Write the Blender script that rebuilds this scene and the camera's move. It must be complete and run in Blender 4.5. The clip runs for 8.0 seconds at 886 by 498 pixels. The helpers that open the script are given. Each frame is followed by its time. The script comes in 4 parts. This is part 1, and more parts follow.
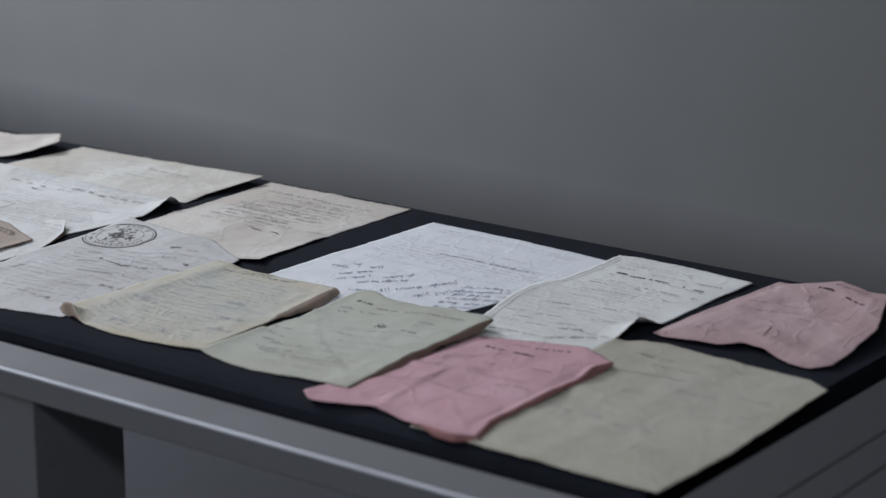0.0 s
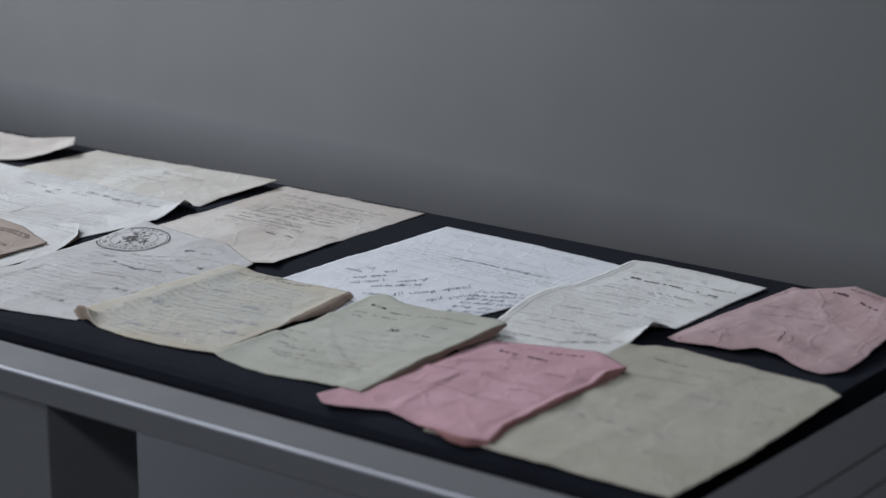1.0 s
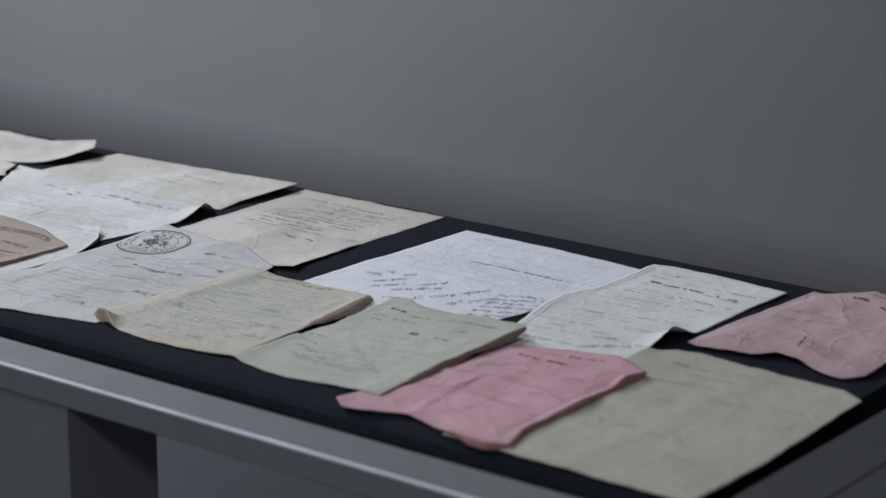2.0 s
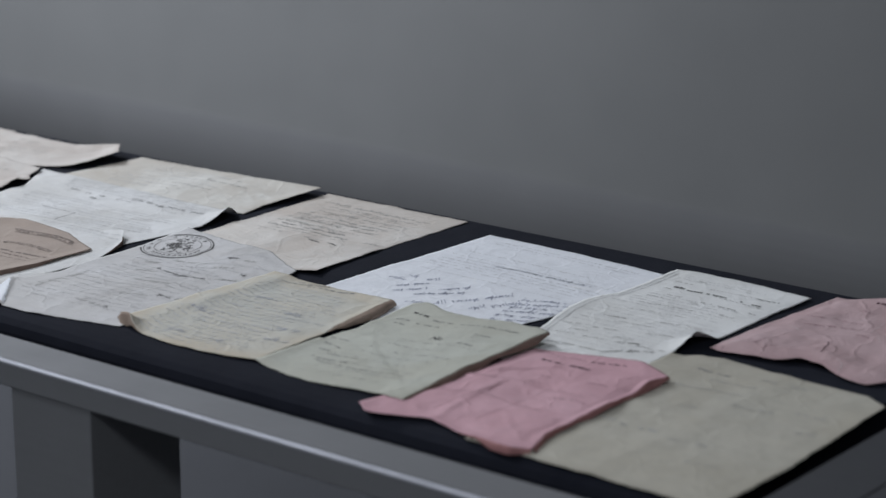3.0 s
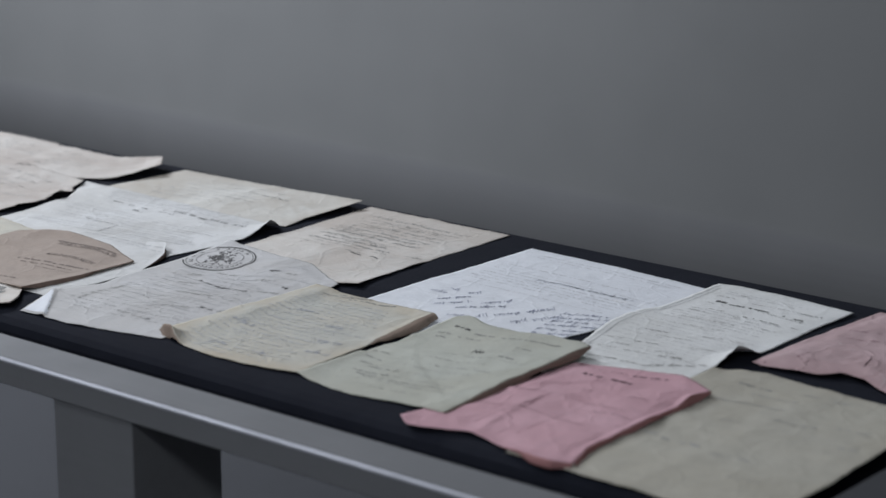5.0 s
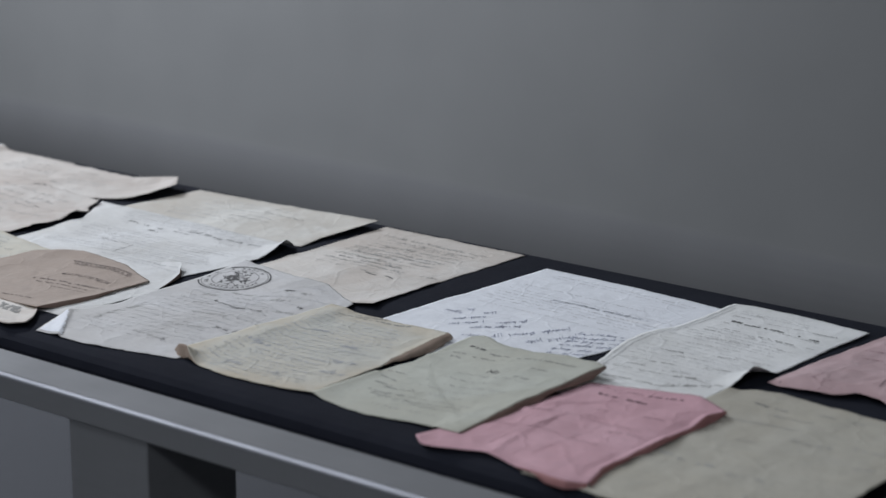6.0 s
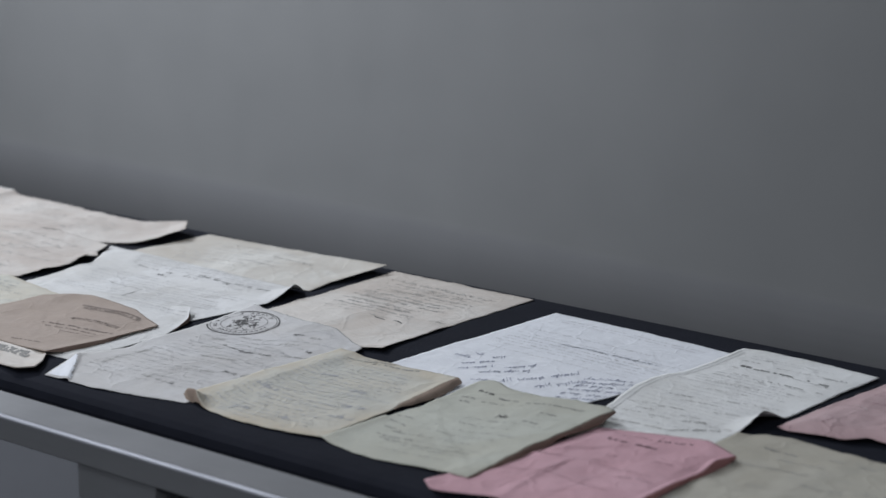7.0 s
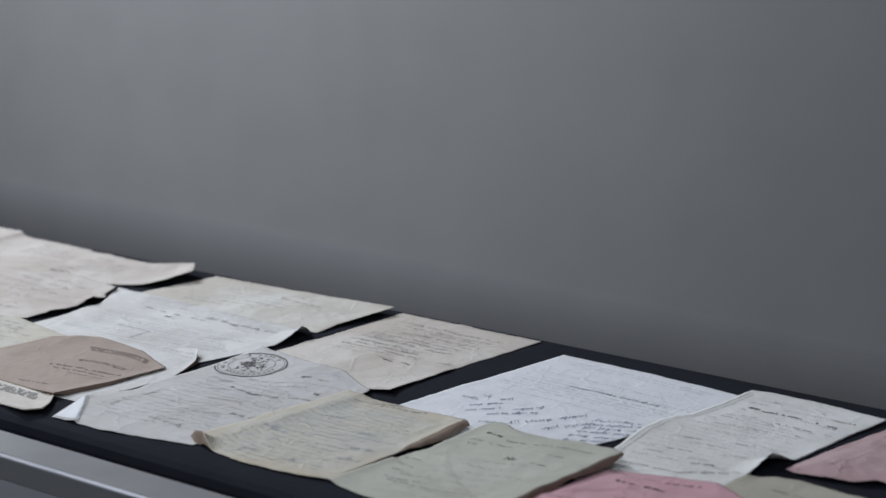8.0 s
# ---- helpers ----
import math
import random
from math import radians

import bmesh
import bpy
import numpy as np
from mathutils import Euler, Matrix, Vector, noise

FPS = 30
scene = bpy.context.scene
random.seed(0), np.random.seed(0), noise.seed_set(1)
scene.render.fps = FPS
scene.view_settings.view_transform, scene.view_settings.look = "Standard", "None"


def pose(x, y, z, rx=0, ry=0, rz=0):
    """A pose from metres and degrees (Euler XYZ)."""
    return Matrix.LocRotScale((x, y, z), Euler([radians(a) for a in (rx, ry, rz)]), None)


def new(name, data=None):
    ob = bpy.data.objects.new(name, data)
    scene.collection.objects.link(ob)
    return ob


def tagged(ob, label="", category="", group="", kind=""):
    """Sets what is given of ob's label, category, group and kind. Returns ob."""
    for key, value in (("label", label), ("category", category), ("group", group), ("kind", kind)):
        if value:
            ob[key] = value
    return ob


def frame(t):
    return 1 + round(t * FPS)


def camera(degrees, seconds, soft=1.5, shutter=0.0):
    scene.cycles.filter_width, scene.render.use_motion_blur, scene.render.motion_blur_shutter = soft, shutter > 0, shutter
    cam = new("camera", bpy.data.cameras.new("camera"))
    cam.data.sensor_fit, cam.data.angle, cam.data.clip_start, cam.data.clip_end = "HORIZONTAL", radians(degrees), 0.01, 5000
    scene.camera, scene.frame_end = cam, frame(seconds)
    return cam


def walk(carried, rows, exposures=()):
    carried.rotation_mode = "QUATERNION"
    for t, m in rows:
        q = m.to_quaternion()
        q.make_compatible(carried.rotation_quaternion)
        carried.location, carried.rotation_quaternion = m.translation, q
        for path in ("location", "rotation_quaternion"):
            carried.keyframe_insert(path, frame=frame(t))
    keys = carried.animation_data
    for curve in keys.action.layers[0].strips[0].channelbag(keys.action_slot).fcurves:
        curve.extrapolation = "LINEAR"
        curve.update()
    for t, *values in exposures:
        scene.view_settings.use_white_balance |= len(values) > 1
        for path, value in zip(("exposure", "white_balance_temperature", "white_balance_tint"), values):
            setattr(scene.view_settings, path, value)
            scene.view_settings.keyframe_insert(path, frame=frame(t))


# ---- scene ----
# ---- camera: a tripod head that pans slowly and then tilts up ----
EYE = (1.3, -1.4, 1.46)
cam = camera(22.5, 8.0, soft=1.5)
cam.data.dof.use_dof = True
cam.data.dof.focus_distance = 2.08
cam.data.dof.aperture_fstop = 6.0
# seconds, yaw to the left, pitch, roll
TURNS = [
    (0, 36.713, -15.662, 0.078),
    (0.5, 36.886, -15.605, 0.127),
    (1, 37.082, -15.553, 0.136),
    (1.5, 37.328, -15.508, 0.137),
    (3, 38.232, -15.343, 0.120),
    (3.5, 38.523, -15.278, 0.097),
    (4, 38.827, -15.209, 0.121),
    (4.5, 39.100, -15.105, 0.072),
    (6, 39.744, -14.487, -0.071),
    (6.5, 39.867, -13.901, -0.104),
    (7, 39.977, -13.344, -0.129),
    (7.5, 40.071, -12.807, -0.159),
    (8, 40.177, -12.268, -0.182),
]


def turned(yaw, pitch, roll):
    return Matrix.Translation(EYE) @ (pose(0, 0, 0, 90 + pitch, 0, yaw) @ pose(0, 0, 0, 0, 0, roll))


walk(cam, [(t, turned(a, b, c)) for t, a, b, c in TURNS], exposures=[(0.0, 0.0), (8.0, 0.04)])

# ---- light: flat ceiling lamps added out of view, the strongest one far to the west ----
world = bpy.data.worlds.new("world")
scene.world = world
world.use_nodes = True
sky = world.node_tree.nodes.new("ShaderNodeTexSky")
sky.sky_type, sky.sun_disc = "NISHITA", False
sky.sun_elevation, sky.sun_rotation = radians(30), radians(250)
world.node_tree.links.new(sky.outputs[0], world.node_tree.nodes["Background"].inputs[0])
world.node_tree.nodes["Background"].inputs[1].default_value = 0.1


def area_lamp(name, m, w, h, watts, colour):
    data = bpy.data.lights.new(name, "AREA")
    data.shape, data.size, data.size_y, data.energy, data.color = "RECTANGLE", w, h, watts, colour
    ob = new(name, data)
    ob.matrix_world = m
    return ob


area_lamp("unseen_ceiling_glow", pose(-3.6, 1.2, 2.93), 1.5, 0.5, 208, (0.885, 0.925, 1.0))
# two weaker lamps, added to brighten the bevel, the rail's face and the legs
area_lamp("unseen_ceiling_glow", pose(-1.7, -0.95, 2.93), 1.5, 0.5, 32, (0.885, 0.925, 1.0))
area_lamp("unseen_ceiling_glow", pose(1.5, -2.5, 2.93), 1.5, 0.5, 36, (0.885, 0.925, 1.0))


# ---- materials ----
class Nodes:
    """A small helper round one node material."""

    def __init__(self, name):
        self.mat = bpy.data.materials.new(name)
        self.mat.use_nodes = True
        self.tree = self.mat.node_tree
        self.bsdf = self.tree.nodes["Principled BSDF"]
        coords = self.tree.nodes.new("ShaderNodeTexCoord")
        self.where = coords.outputs["Object"]

    def link(self, a, b):
        self.tree.links.new(a, b)

    def noise(self, scale, detail=4.0, rough=0.6, stretch=None, distortion=0.0):
        n = self.tree.nodes.new("ShaderNodeTexNoise")
        n.inputs["Scale"].default_value, n.inputs["Detail"].default_value = scale, detail
        n.inputs["Roughness"].default_value, n.inputs["Distortion"].default_value = rough, distortion
        source = self.where
        if stretch:
            m = self.tree.nodes.new("ShaderNodeMapping")
            m.inputs["Scale"].default_value = stretch
            self.link(source, m.inputs["Vector"])
            source = m.outputs["Vector"]
        self.link(source, n.inputs["Vector"])
        return n.outputs["Fac"]

    def ramp(self, fac, lo, hi, a, b):
        r = self.tree.nodes.new("ShaderNodeMapRange")
        r.inputs["From Min"].default_value, r.inputs["From Max"].default_value = lo, hi
        r.inputs["To Min"].default_value, r.inputs["To Max"].default_value = a, b
        self.link(fac, r.inputs["Value"])
        return r.outputs["Result"]

    def mix(self, fac, a, b, blend="MIX"):
        m = self.tree.nodes.new("ShaderNodeMix")
        m.data_type, m.blend_type = "RGBA", blend
        if isinstance(fac, float):
            m.inputs[0].default_value = fac
        else:
            self.link(fac, m.inputs[0])
        for value, slot in ((a, m.inputs[6]), (b, m.inputs[7])):
            if isinstance(value, tuple):
                slot.default_value = (*value, 1)
            else:
                self.link(value, slot)
        return m.outputs[2]

    def bump(self, fac, strength, distance):
        b = self.tree.nodes.new("ShaderNodeBump")
        b.inputs["Strength"].default_value, b.inputs["Distance"].default_value = strength, distance
        self.link(fac, b.inputs["Height"])
        if self.bsdf.inputs["Normal"].links:
            self.link(self.bsdf.inputs["Normal"].links[0].from_socket, b.inputs["Normal"])
        self.link(b.outputs["Normal"], self.bsdf.inputs["Normal"])

    def finish(self, colour, rough, metal=0.0, specular=0.5):
        for value, key in ((colour, "Base Color"), (rough, "Roughness")):
            slot = self.bsdf.inputs[key]
            if isinstance(value, tuple):
                slot.default_value = (*value, 1)
            elif isinstance(value, float):
                slot.default_value = value
            else:
                self.link(value, slot)
        self.bsdf.inputs["Metallic"].default_value = metal
        self.bsdf.inputs["Specular IOR Level"].default_value = specular
        return self.mat


def scaled(c, k):
    return tuple(min(1.0, v * k) for v in c)


def paper(name, colour, stain, age=0.5, crumple=0.0, rim=0.35):
    """Old paper: cloudy yellowing, mottling, foxing spots, fibres, browned edges, a faint relief of creases."""
    n = Nodes(name)
    cloud = n.noise(9, 5, 0.65, None, 0.6)
    base = n.mix(n.ramp(cloud, 0.36, 0.66, 0.0, age), colour, stain)
    mottle = n.noise(34, 6, 0.72, None, 1.2)
    base = n.mix(n.ramp(mottle, 0.46, 0.70, 0.0, 0.6), base, scaled(colour, 0.82))
    base = n.mix(n.ramp(mottle, 0.42, 0.25, 0.0, 0.4), base, scaled(colour, 1.12))
    tide = n.noise(5.5, 3, 0.5, None, 1.6)
    base = n.mix(n.ramp(tide, 0.50, 0.535, 0.0, 0.45 * age), base, scaled(stain, 0.92))
    base = n.mix(n.ramp(tide, 0.40, 0.37, 0.0, 0.4), base, scaled(colour, 1.10))
    spots = n.noise(85, 3, 0.6)
    base = n.mix(n.ramp(spots, 0.65, 0.74, 0.0, 0.5 * age), base, scaled(stain, 0.62))
    worn = n.tree.nodes.new("ShaderNodeAttribute")
    worn.attribute_name = "worn_rim"
    ragged = n.tree.nodes.new("ShaderNodeMath")
    ragged.operation = "MULTIPLY"
    n.link(worn.outputs["Fac"], ragged.inputs[0])
    n.link(n.ramp(n.noise(22, 4, 0.6), 0.3, 0.7, 0.0, rim * 2), ragged.inputs[1])
    base = n.mix(ragged.outputs[0], base, scaled(stain, 0.80))
    fibre = n.noise(900, 3, 0.7, (1, 0.35, 1))
    base = n.mix(n.ramp(fibre, 0.3, 0.7, 0.0, 0.18), base, scaled(colour, 0.70))
    n.bump(n.noise(30, 5, 0.6, None, 0.9), 0.4 + crumple, 0.004)
    n.bump(n.noise(130, 3, 0.6), 0.2, 0.0012)
    crackle = n.tree.nodes.new("ShaderNodeTexVoronoi")
    crackle.feature = "DISTANCE_TO_EDGE"
    crackle.inputs["Scale"].default_value = 17.0
    bent = n.tree.nodes.new("ShaderNodeVectorMath")
    bent.operation = "MULTIPLY_ADD"
    warp = n.tree.nodes.new("ShaderNodeTexNoise")
    warp.inputs["Scale"].default_value = 25.0
    n.link(n.where, warp.inputs["Vector"])
    n.link(warp.outputs["Color"], bent.inputs[0])
    bent.inputs[1].default_value = (0.05, 0.05, 0.0)
    n.link(n.where, bent.inputs[2])
    n.link(bent.outputs["Vector"], crackle.inputs["Vector"])
    n.bump(n.ramp(crackle.outputs["Distance"], 0.0, 0.05, 1.0, 0.0), max(0.1, 0.22 + 1.2 * crumple), 0.0012)
    n.bump(fibre, 0.15, 0.0004)
    return n.finish(base, n.ramp(cloud, 0.3, 0.7, 0.72, 0.9), 0.0, 0.25)


def ink(name, colour, fade=0.35):
    n = Nodes(name)
    wear = n.noise(420, 3, 0.7)
    return n.finish(n.mix(n.ramp(wear, 0.35, 0.75, 0.0, fade), colour, (0.42, 0.41, 0.39)), 0.75, 0.0, 0.2)


def wall_paint(name, colour, other):
    n = Nodes(name)
    cloud = n.noise(1.1, 4, 0.55)
    base = n.mix(n.ramp(cloud, 0.3, 0.7, 0.0, 1.0), colour, other)
    n.bump(n.noise(160, 3, 0.6), 0.12, 0.002)
    return n.finish(base, n.ramp(n.noise(6, 3), 0.3, 0.7, 0.55, 0.75))


WALL = wall_paint("grey_wall_paint", (0.166, 0.170, 0.171), (0.148, 0.152, 0.153))
WHITE_WALL = wall_paint("pale_wall_paint", (0.50, 0.51, 0.52), (0.45, 0.46, 0.47))
# rising tones that put the soft shade at the wall's foot into colour
FOOT_SHADES = [wall_paint("foot_shade_paint", tuple(c * s for c in (1.0, 1.02, 1.055)), tuple(c * s * 0.92 for c in (1.0, 1.02, 1.055)))
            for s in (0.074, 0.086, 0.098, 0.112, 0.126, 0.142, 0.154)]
CEILING = wall_paint("ceiling_paint", (0.70, 0.70, 0.70), (0.66, 0.66, 0.66))


def floor_material():
    n = Nodes("dark_floor_screed")
    cloud = n.noise(1.6, 6, 0.65)
    fine = n.noise(40, 4, 0.7)
    base = n.mix(n.ramp(cloud, 0.3, 0.7, 0.0, 1.0), (0.029, 0.031, 0.036), (0.042, 0.044, 0.050))
    base = n.mix(n.ramp(fine, 0.35, 0.7, 0.0, 0.3), base, (0.026, 0.027, 0.03))
    n.bump(fine, 0.1, 0.002)
    return n.finish(base, n.ramp(cloud, 0.3, 0.7, 0.75, 0.9), 0.0, 0.2)


FLOOR = floor_material()


def painted_metal(name, colour, rough=0.42):
    n = Nodes(name)
    brushed = n.noise(140, 4, 0.7, (0.04, 1, 1))
    smudge = n.noise(7, 4, 0.6)
    base = n.mix(n.ramp(smudge, 0.3, 0.75, 0.0, 0.5), colour, scaled(colour, 0.82))
    base = n.mix(n.ramp(brushed, 0.35, 0.7, 0.0, 0.25), base, scaled(colour, 1.15))
    n.bump(brushed, 0.05, 0.0006)
    return n.finish(base, n.ramp(smudge, 0.3, 0.7, rough, rough + 0.15), 0.35)


ALUMINIUM = painted_metal("satin_grey_aluminium", (0.195, 0.201, 0.211), 0.62)
HIGHLIGHT_METAL = painted_metal("highlight_bevel_metal", (0.34, 0.35, 0.39), 0.38)
DARK_METAL = painted_metal("dark_grey_metal", (0.064, 0.067, 0.075), 0.65)


def felt_material():
    n = Nodes("black_felt")
    fluff = n.noise(1500, 3, 0.8)
    cloud = n.noise(14, 4, 0.6)
    base = n.mix(n.ramp(cloud, 0.3, 0.7, 0.0, 1.0), (0.0140, 0.0158, 0.0232), (0.0205, 0.0230, 0.0325))
    lint = n.noise(260, 2, 0.5)
    base = n.mix(n.ramp(lint, 0.74, 0.8, 0.0, 0.25), base, (0.12, 0.12, 0.13))
    n.bump(fluff, 0.4, 0.0012)
    mat = n.finish(base, 0.95, 0.0, 0.07)
    n.bsdf.inputs["Sheen Weight"].default_value = 0.0
    n.bsdf.inputs["Sheen Roughness"].default_value = 0.5
    return mat


FELT = felt_material()
RUBBER_AND_GROOVE = Nodes("rubber_and_groove_shade").finish((0.008, 0.008, 0.009), 0.6, 0.0, 0.3)
LAMP_GLASS = Nodes("lamp_diffuser").finish((0.8, 0.8, 0.8), 0.5)

WHITE_PAPER = paper("cool_white_paper", (0.90, 0.93, 0.98), (0.85, 0.88, 0.93), 0.5, 0.0, 0.15)
GREY_PAPER = paper("greyed_white_paper", (0.87, 0.885, 0.88), (0.80, 0.805, 0.775), 0.6, 0.0, 0.15)
LETTER_PAPER = paper("old_white_paper", (0.79, 0.80, 0.80), (0.64, 0.63, 0.60), 0.6, 0.0, 0.15)
STAMP_PAPER = paper("lavender_white_paper", (0.67, 0.67, 0.675), (0.60, 0.585, 0.565), 0.7, 0.0, 0.12)
CREAM_PAPER = paper("cream_paper", (0.76, 0.75, 0.705), (0.56, 0.51, 0.44), 0.8)
BEIGE_PAPER = paper("beige_paper", (0.76, 0.735, 0.695), (0.60, 0.53, 0.465), 0.8)
YELLOW_PAPER = paper("yellowed_paper", (0.60, 0.605, 0.555), (0.74, 0.66, 0.52), 0.35, 0.0, 0.75)
GREEN_PAPER = paper("pale_green_paper", (0.575, 0.59, 0.525), (0.56, 0.55, 0.46), 0.6, -0.25)
PINK_PAPER = paper("pink_paper", (0.70, 0.445, 0.50), (0.63, 0.365, 0.41), 0.6, 0.1)
OLD_PINK_PAPER = paper("faded_pink_paper", (0.59, 0.44, 0.455), (0.55, 0.37, 0.38), 0.7, 0.15)
OLIVE_PAPER = paper("olive_cream_paper", (0.545, 0.525, 0.455), (0.495, 0.46, 0.375), 0.6)
DUSTY_PAPER = paper("dusty_beige_paper", (0.66, 0.628, 0.59), (0.56, 0.49, 0.44), 0.8)
BROWN_PAPER = paper("brown_kraft_paper", (0.45, 0.375, 0.325), (0.40, 0.32, 0.265), 0.5, 0.0, 0.15)
# brown, tan and pink of curled edges, with their shadow mixed into the colour
SHADOWED_BROWN_PAPER = paper("shadowed_brown_edge", (0.27, 0.20, 0.165), (0.20, 0.14, 0.115), 0.6)
SHADED_TAN_PAPER = paper("shaded_tan_edge", (0.40, 0.315, 0.255), (0.33, 0.25, 0.20), 0.6)
SHADED_PINK_PAPER = paper("shaded_pink_edge", (0.40, 0.20, 0.20), (0.30, 0.14, 0.13), 0.6)
STRIP_TONE = paper("pale_paper_strip", (0.72, 0.70, 0.65), (0.66, 0.63, 0.57), 0.4)

BLACK_INK = ink("black_print", (0.06, 0.06, 0.065), 0.45)
GREY_INK = ink("worn_grey_print", (0.27, 0.27, 0.265), 0.9)
FAINT_INK = ink("faint_print", (0.44, 0.44, 0.425), 0.2)
PALE_INK = ink("pale_print", (0.56, 0.57, 0.58), 0.25)
GHOST_INK = ink("nearly_faded_print", (0.57, 0.575, 0.575), 0.2)
BLUE_INK = ink("blue_black_ink", (0.17, 0.20, 0.33), 0.6)
PALE_BLUE_INK = ink("faded_blue_ink", (0.40, 0.425, 0.495), 0.4)
PINK_INK = ink("print_on_pink", (0.13, 0.065, 0.08), 0.15)
FAINT_PINK_INK = ink("faint_print_on_pink", (0.42, 0.255, 0.29), 0.1)
CREASE_HIGHLIGHT = ink("pale_crease_highlight", (0.66, 0.55, 0.56), 0.3)
BROWN_INK = ink("print_on_brown", (0.18, 0.135, 0.115), 0.5)


# ---- mesh helpers ----
def part(name, bm, material, parent=None, label="", smooth=False):
    data = bpy.data.meshes.new(name)
    bmesh.ops.recalc_face_normals(bm, faces=bm.faces)
    if smooth:
        for face in bm.faces:
            face.smooth = True
    bm.to_mesh(data)
    bm.free()
    data.materials.append(material)
    ob = new(name, data)
    ob.parent = parent
    if label:
        tagged(ob, label)
    return ob


def box(x0, x1, y0, y1, z0, z1, bevel=0.0, segments=2):
    bm = bmesh.new()
    bmesh.ops.create_cube(bm, size=1)
    for v in bm.verts:
        v.co = Vector((x0 + (v.co.x + 0.5) * (x1 - x0), y0 + (v.co.y + 0.5) * (y1 - y0), z0 + (v.co.z + 0.5) * (z1 - z0)))
    if bevel:
        bmesh.ops.bevel(bm, geom=list(bm.edges), offset=bevel, segments=segments, affect="EDGES", profile=0.5)
    return bm


def extruded(profile, x0, x1):
    """A profile of (y, z) corners drawn along x."""
    bm = bmesh.new()
    ends = [[bm.verts.new((x, y, z)) for y, z in profile] for x in (x0, x1)]
    count = len(profile)
    for i in range(count):
        bm.faces.new((ends[0][i], ends[0][(i + 1) % count], ends[1][(i + 1) % count], ends[1][i]))
    bm.faces.new(ends[0])
    bm.faces.new(ends[1])
    return bm


# ---- the room ----
TOP = 0.90      # the felt's level, on which the papers lie
WEST, EAST, SOUTH, HIGH = -8.5, 4.2, -3.6, 3.0


def structure(name, bm, material, label):
    return tagged(part(name, bm, material), label, name.split("_")[0], kind="structure")


structure("floor", box(WEST - 0.2, EAST + 0.2, SOUTH - 0.2, 5.2, -0.15, 0.0), FLOOR, "dark grey smooth screed floor, slightly blotchy")
structure("ceiling", box(WEST - 0.2, EAST + 0.2, SOUTH - 0.2, 5.2, HIGH, HIGH + 0.15), CEILING, "plain off-white painted ceiling over the display")

# the back wall runs a little askew to the table
back = structure("wall_north", box(-6.5, 7.6, 0.0, 0.2, 0.0, HIGH - 0.002), WALL, "plain grey matt painted wall behind the display table")
back.matrix_world = pose(-2.9, 2.95, 0.0, 0, 0, -2.0)
# added strip, no real board: its bands imitate soft shade along the floor
foot_shade = tagged(new("baseboard"), "made-up low strip, soft shade painted as dark to mid grey bands", "baseboard", kind="structure")
foot_shade.matrix_world = back.matrix_world.copy()
for k, paint in enumerate(FOOT_SHADES):
    part("shade_band", box(-6.5, 7.6, -0.004, -0.001, 0.026 * k, 0.026 * (k + 1)), paint, foot_shade)
structure("wall_south", box(WEST, EAST, SOUTH - 0.2, SOUTH, 0.0, HIGH - 0.002), WHITE_WALL, "plain light grey painted wall")
structure("wall_east", box(EAST, EAST + 0.2, SOUTH - 0.2, 5.0, 0.0, HIGH - 0.002), WHITE_WALL, "plain light grey painted wall")
structure("wall_west", box(WEST - 0.2, WEST, SOUTH - 0.2, 5.0, 0.0, HIGH - 0.002), WHITE_WALL, "plain light grey painted wall")


# unseen fittings added to go with the lamps
def ceiling_lamp(x, y):
    lamp = tagged(new("ceiling_light"), "flat rectangular ceiling light with a white diffuser, added out of view", "ceiling light", "ceiling lights")
    lamp.location = (x, y, HIGH)
    part("frame", box(-0.8, 0.8, -0.3, 0.3, -0.035, 0.0, 0.006), ALUMINIUM, lamp)
    part("diffuser", box(-0.76, 0.76, -0.26, 0.26, -0.045, -0.036, 0.003), LAMP_GLASS, lamp)


ceiling_lamp(-1.7, -0.95)
ceiling_lamp(-3.6, 1.2)
ceiling_lamp(1.5, -2.5)


# ---- the display table ----
LEFT, RIGHT = -1.30, 0.600          # the felt's length
FRONT, REAR = -0.2355, 0.307        # the frame's inner edges
table = tagged(new("display_table"), "long display table with grey metal frame and black felt top", "display table")

# front rail: flat top, bevelled outer edge, low fascia
FACE = -0.281
rail = [(FRONT, TOP - 0.0225), (FRONT, TOP - 0.0015), (FRONT - 0.0015, TOP), (FACE + 0.0032, TOP), (FACE + 0.0032, TOP - 0.0032),
        (FACE, TOP - 0.0032), (FACE, TOP - 0.0215), (FACE + 0.001, TOP - 0.0225)]
part("front_rail", extruded(rail, LEFT - 0.06, RIGHT), ALUMINIUM, table, "satin grey front rail")
# the bevel's highlight is put into a strip of brighter, smoother metal
bevel_strip = [(FACE + 0.0031, TOP - 0.0031), (FACE + 0.0031, TOP - 0.0003), (FACE + 0.0026, TOP - 0.0003), (FACE + 0.0007, TOP - 0.0019), (FACE + 0.0003, TOP - 0.0026), (FACE + 0.0003, TOP - 0.0031)]
part("edge_highlight", extruded(bevel_strip, LEFT - 0.06, RIGHT), HIGHLIGHT_METAL, table, "bevelled edge, its highlight put into brighter metal")
rear = [(REAR, TOP - 0.035), (REAR, TOP - 0.012), (REAR + 0.001, TOP - 0.011), (REAR + 0.011, TOP - 0.011), (REAR + 0.012, TOP - 0.012), (REAR + 0.012, TOP - 0.035)]
part("rear_rail", extruded(rear, LEFT - 0.06, RIGHT), DARK_METAL, table)
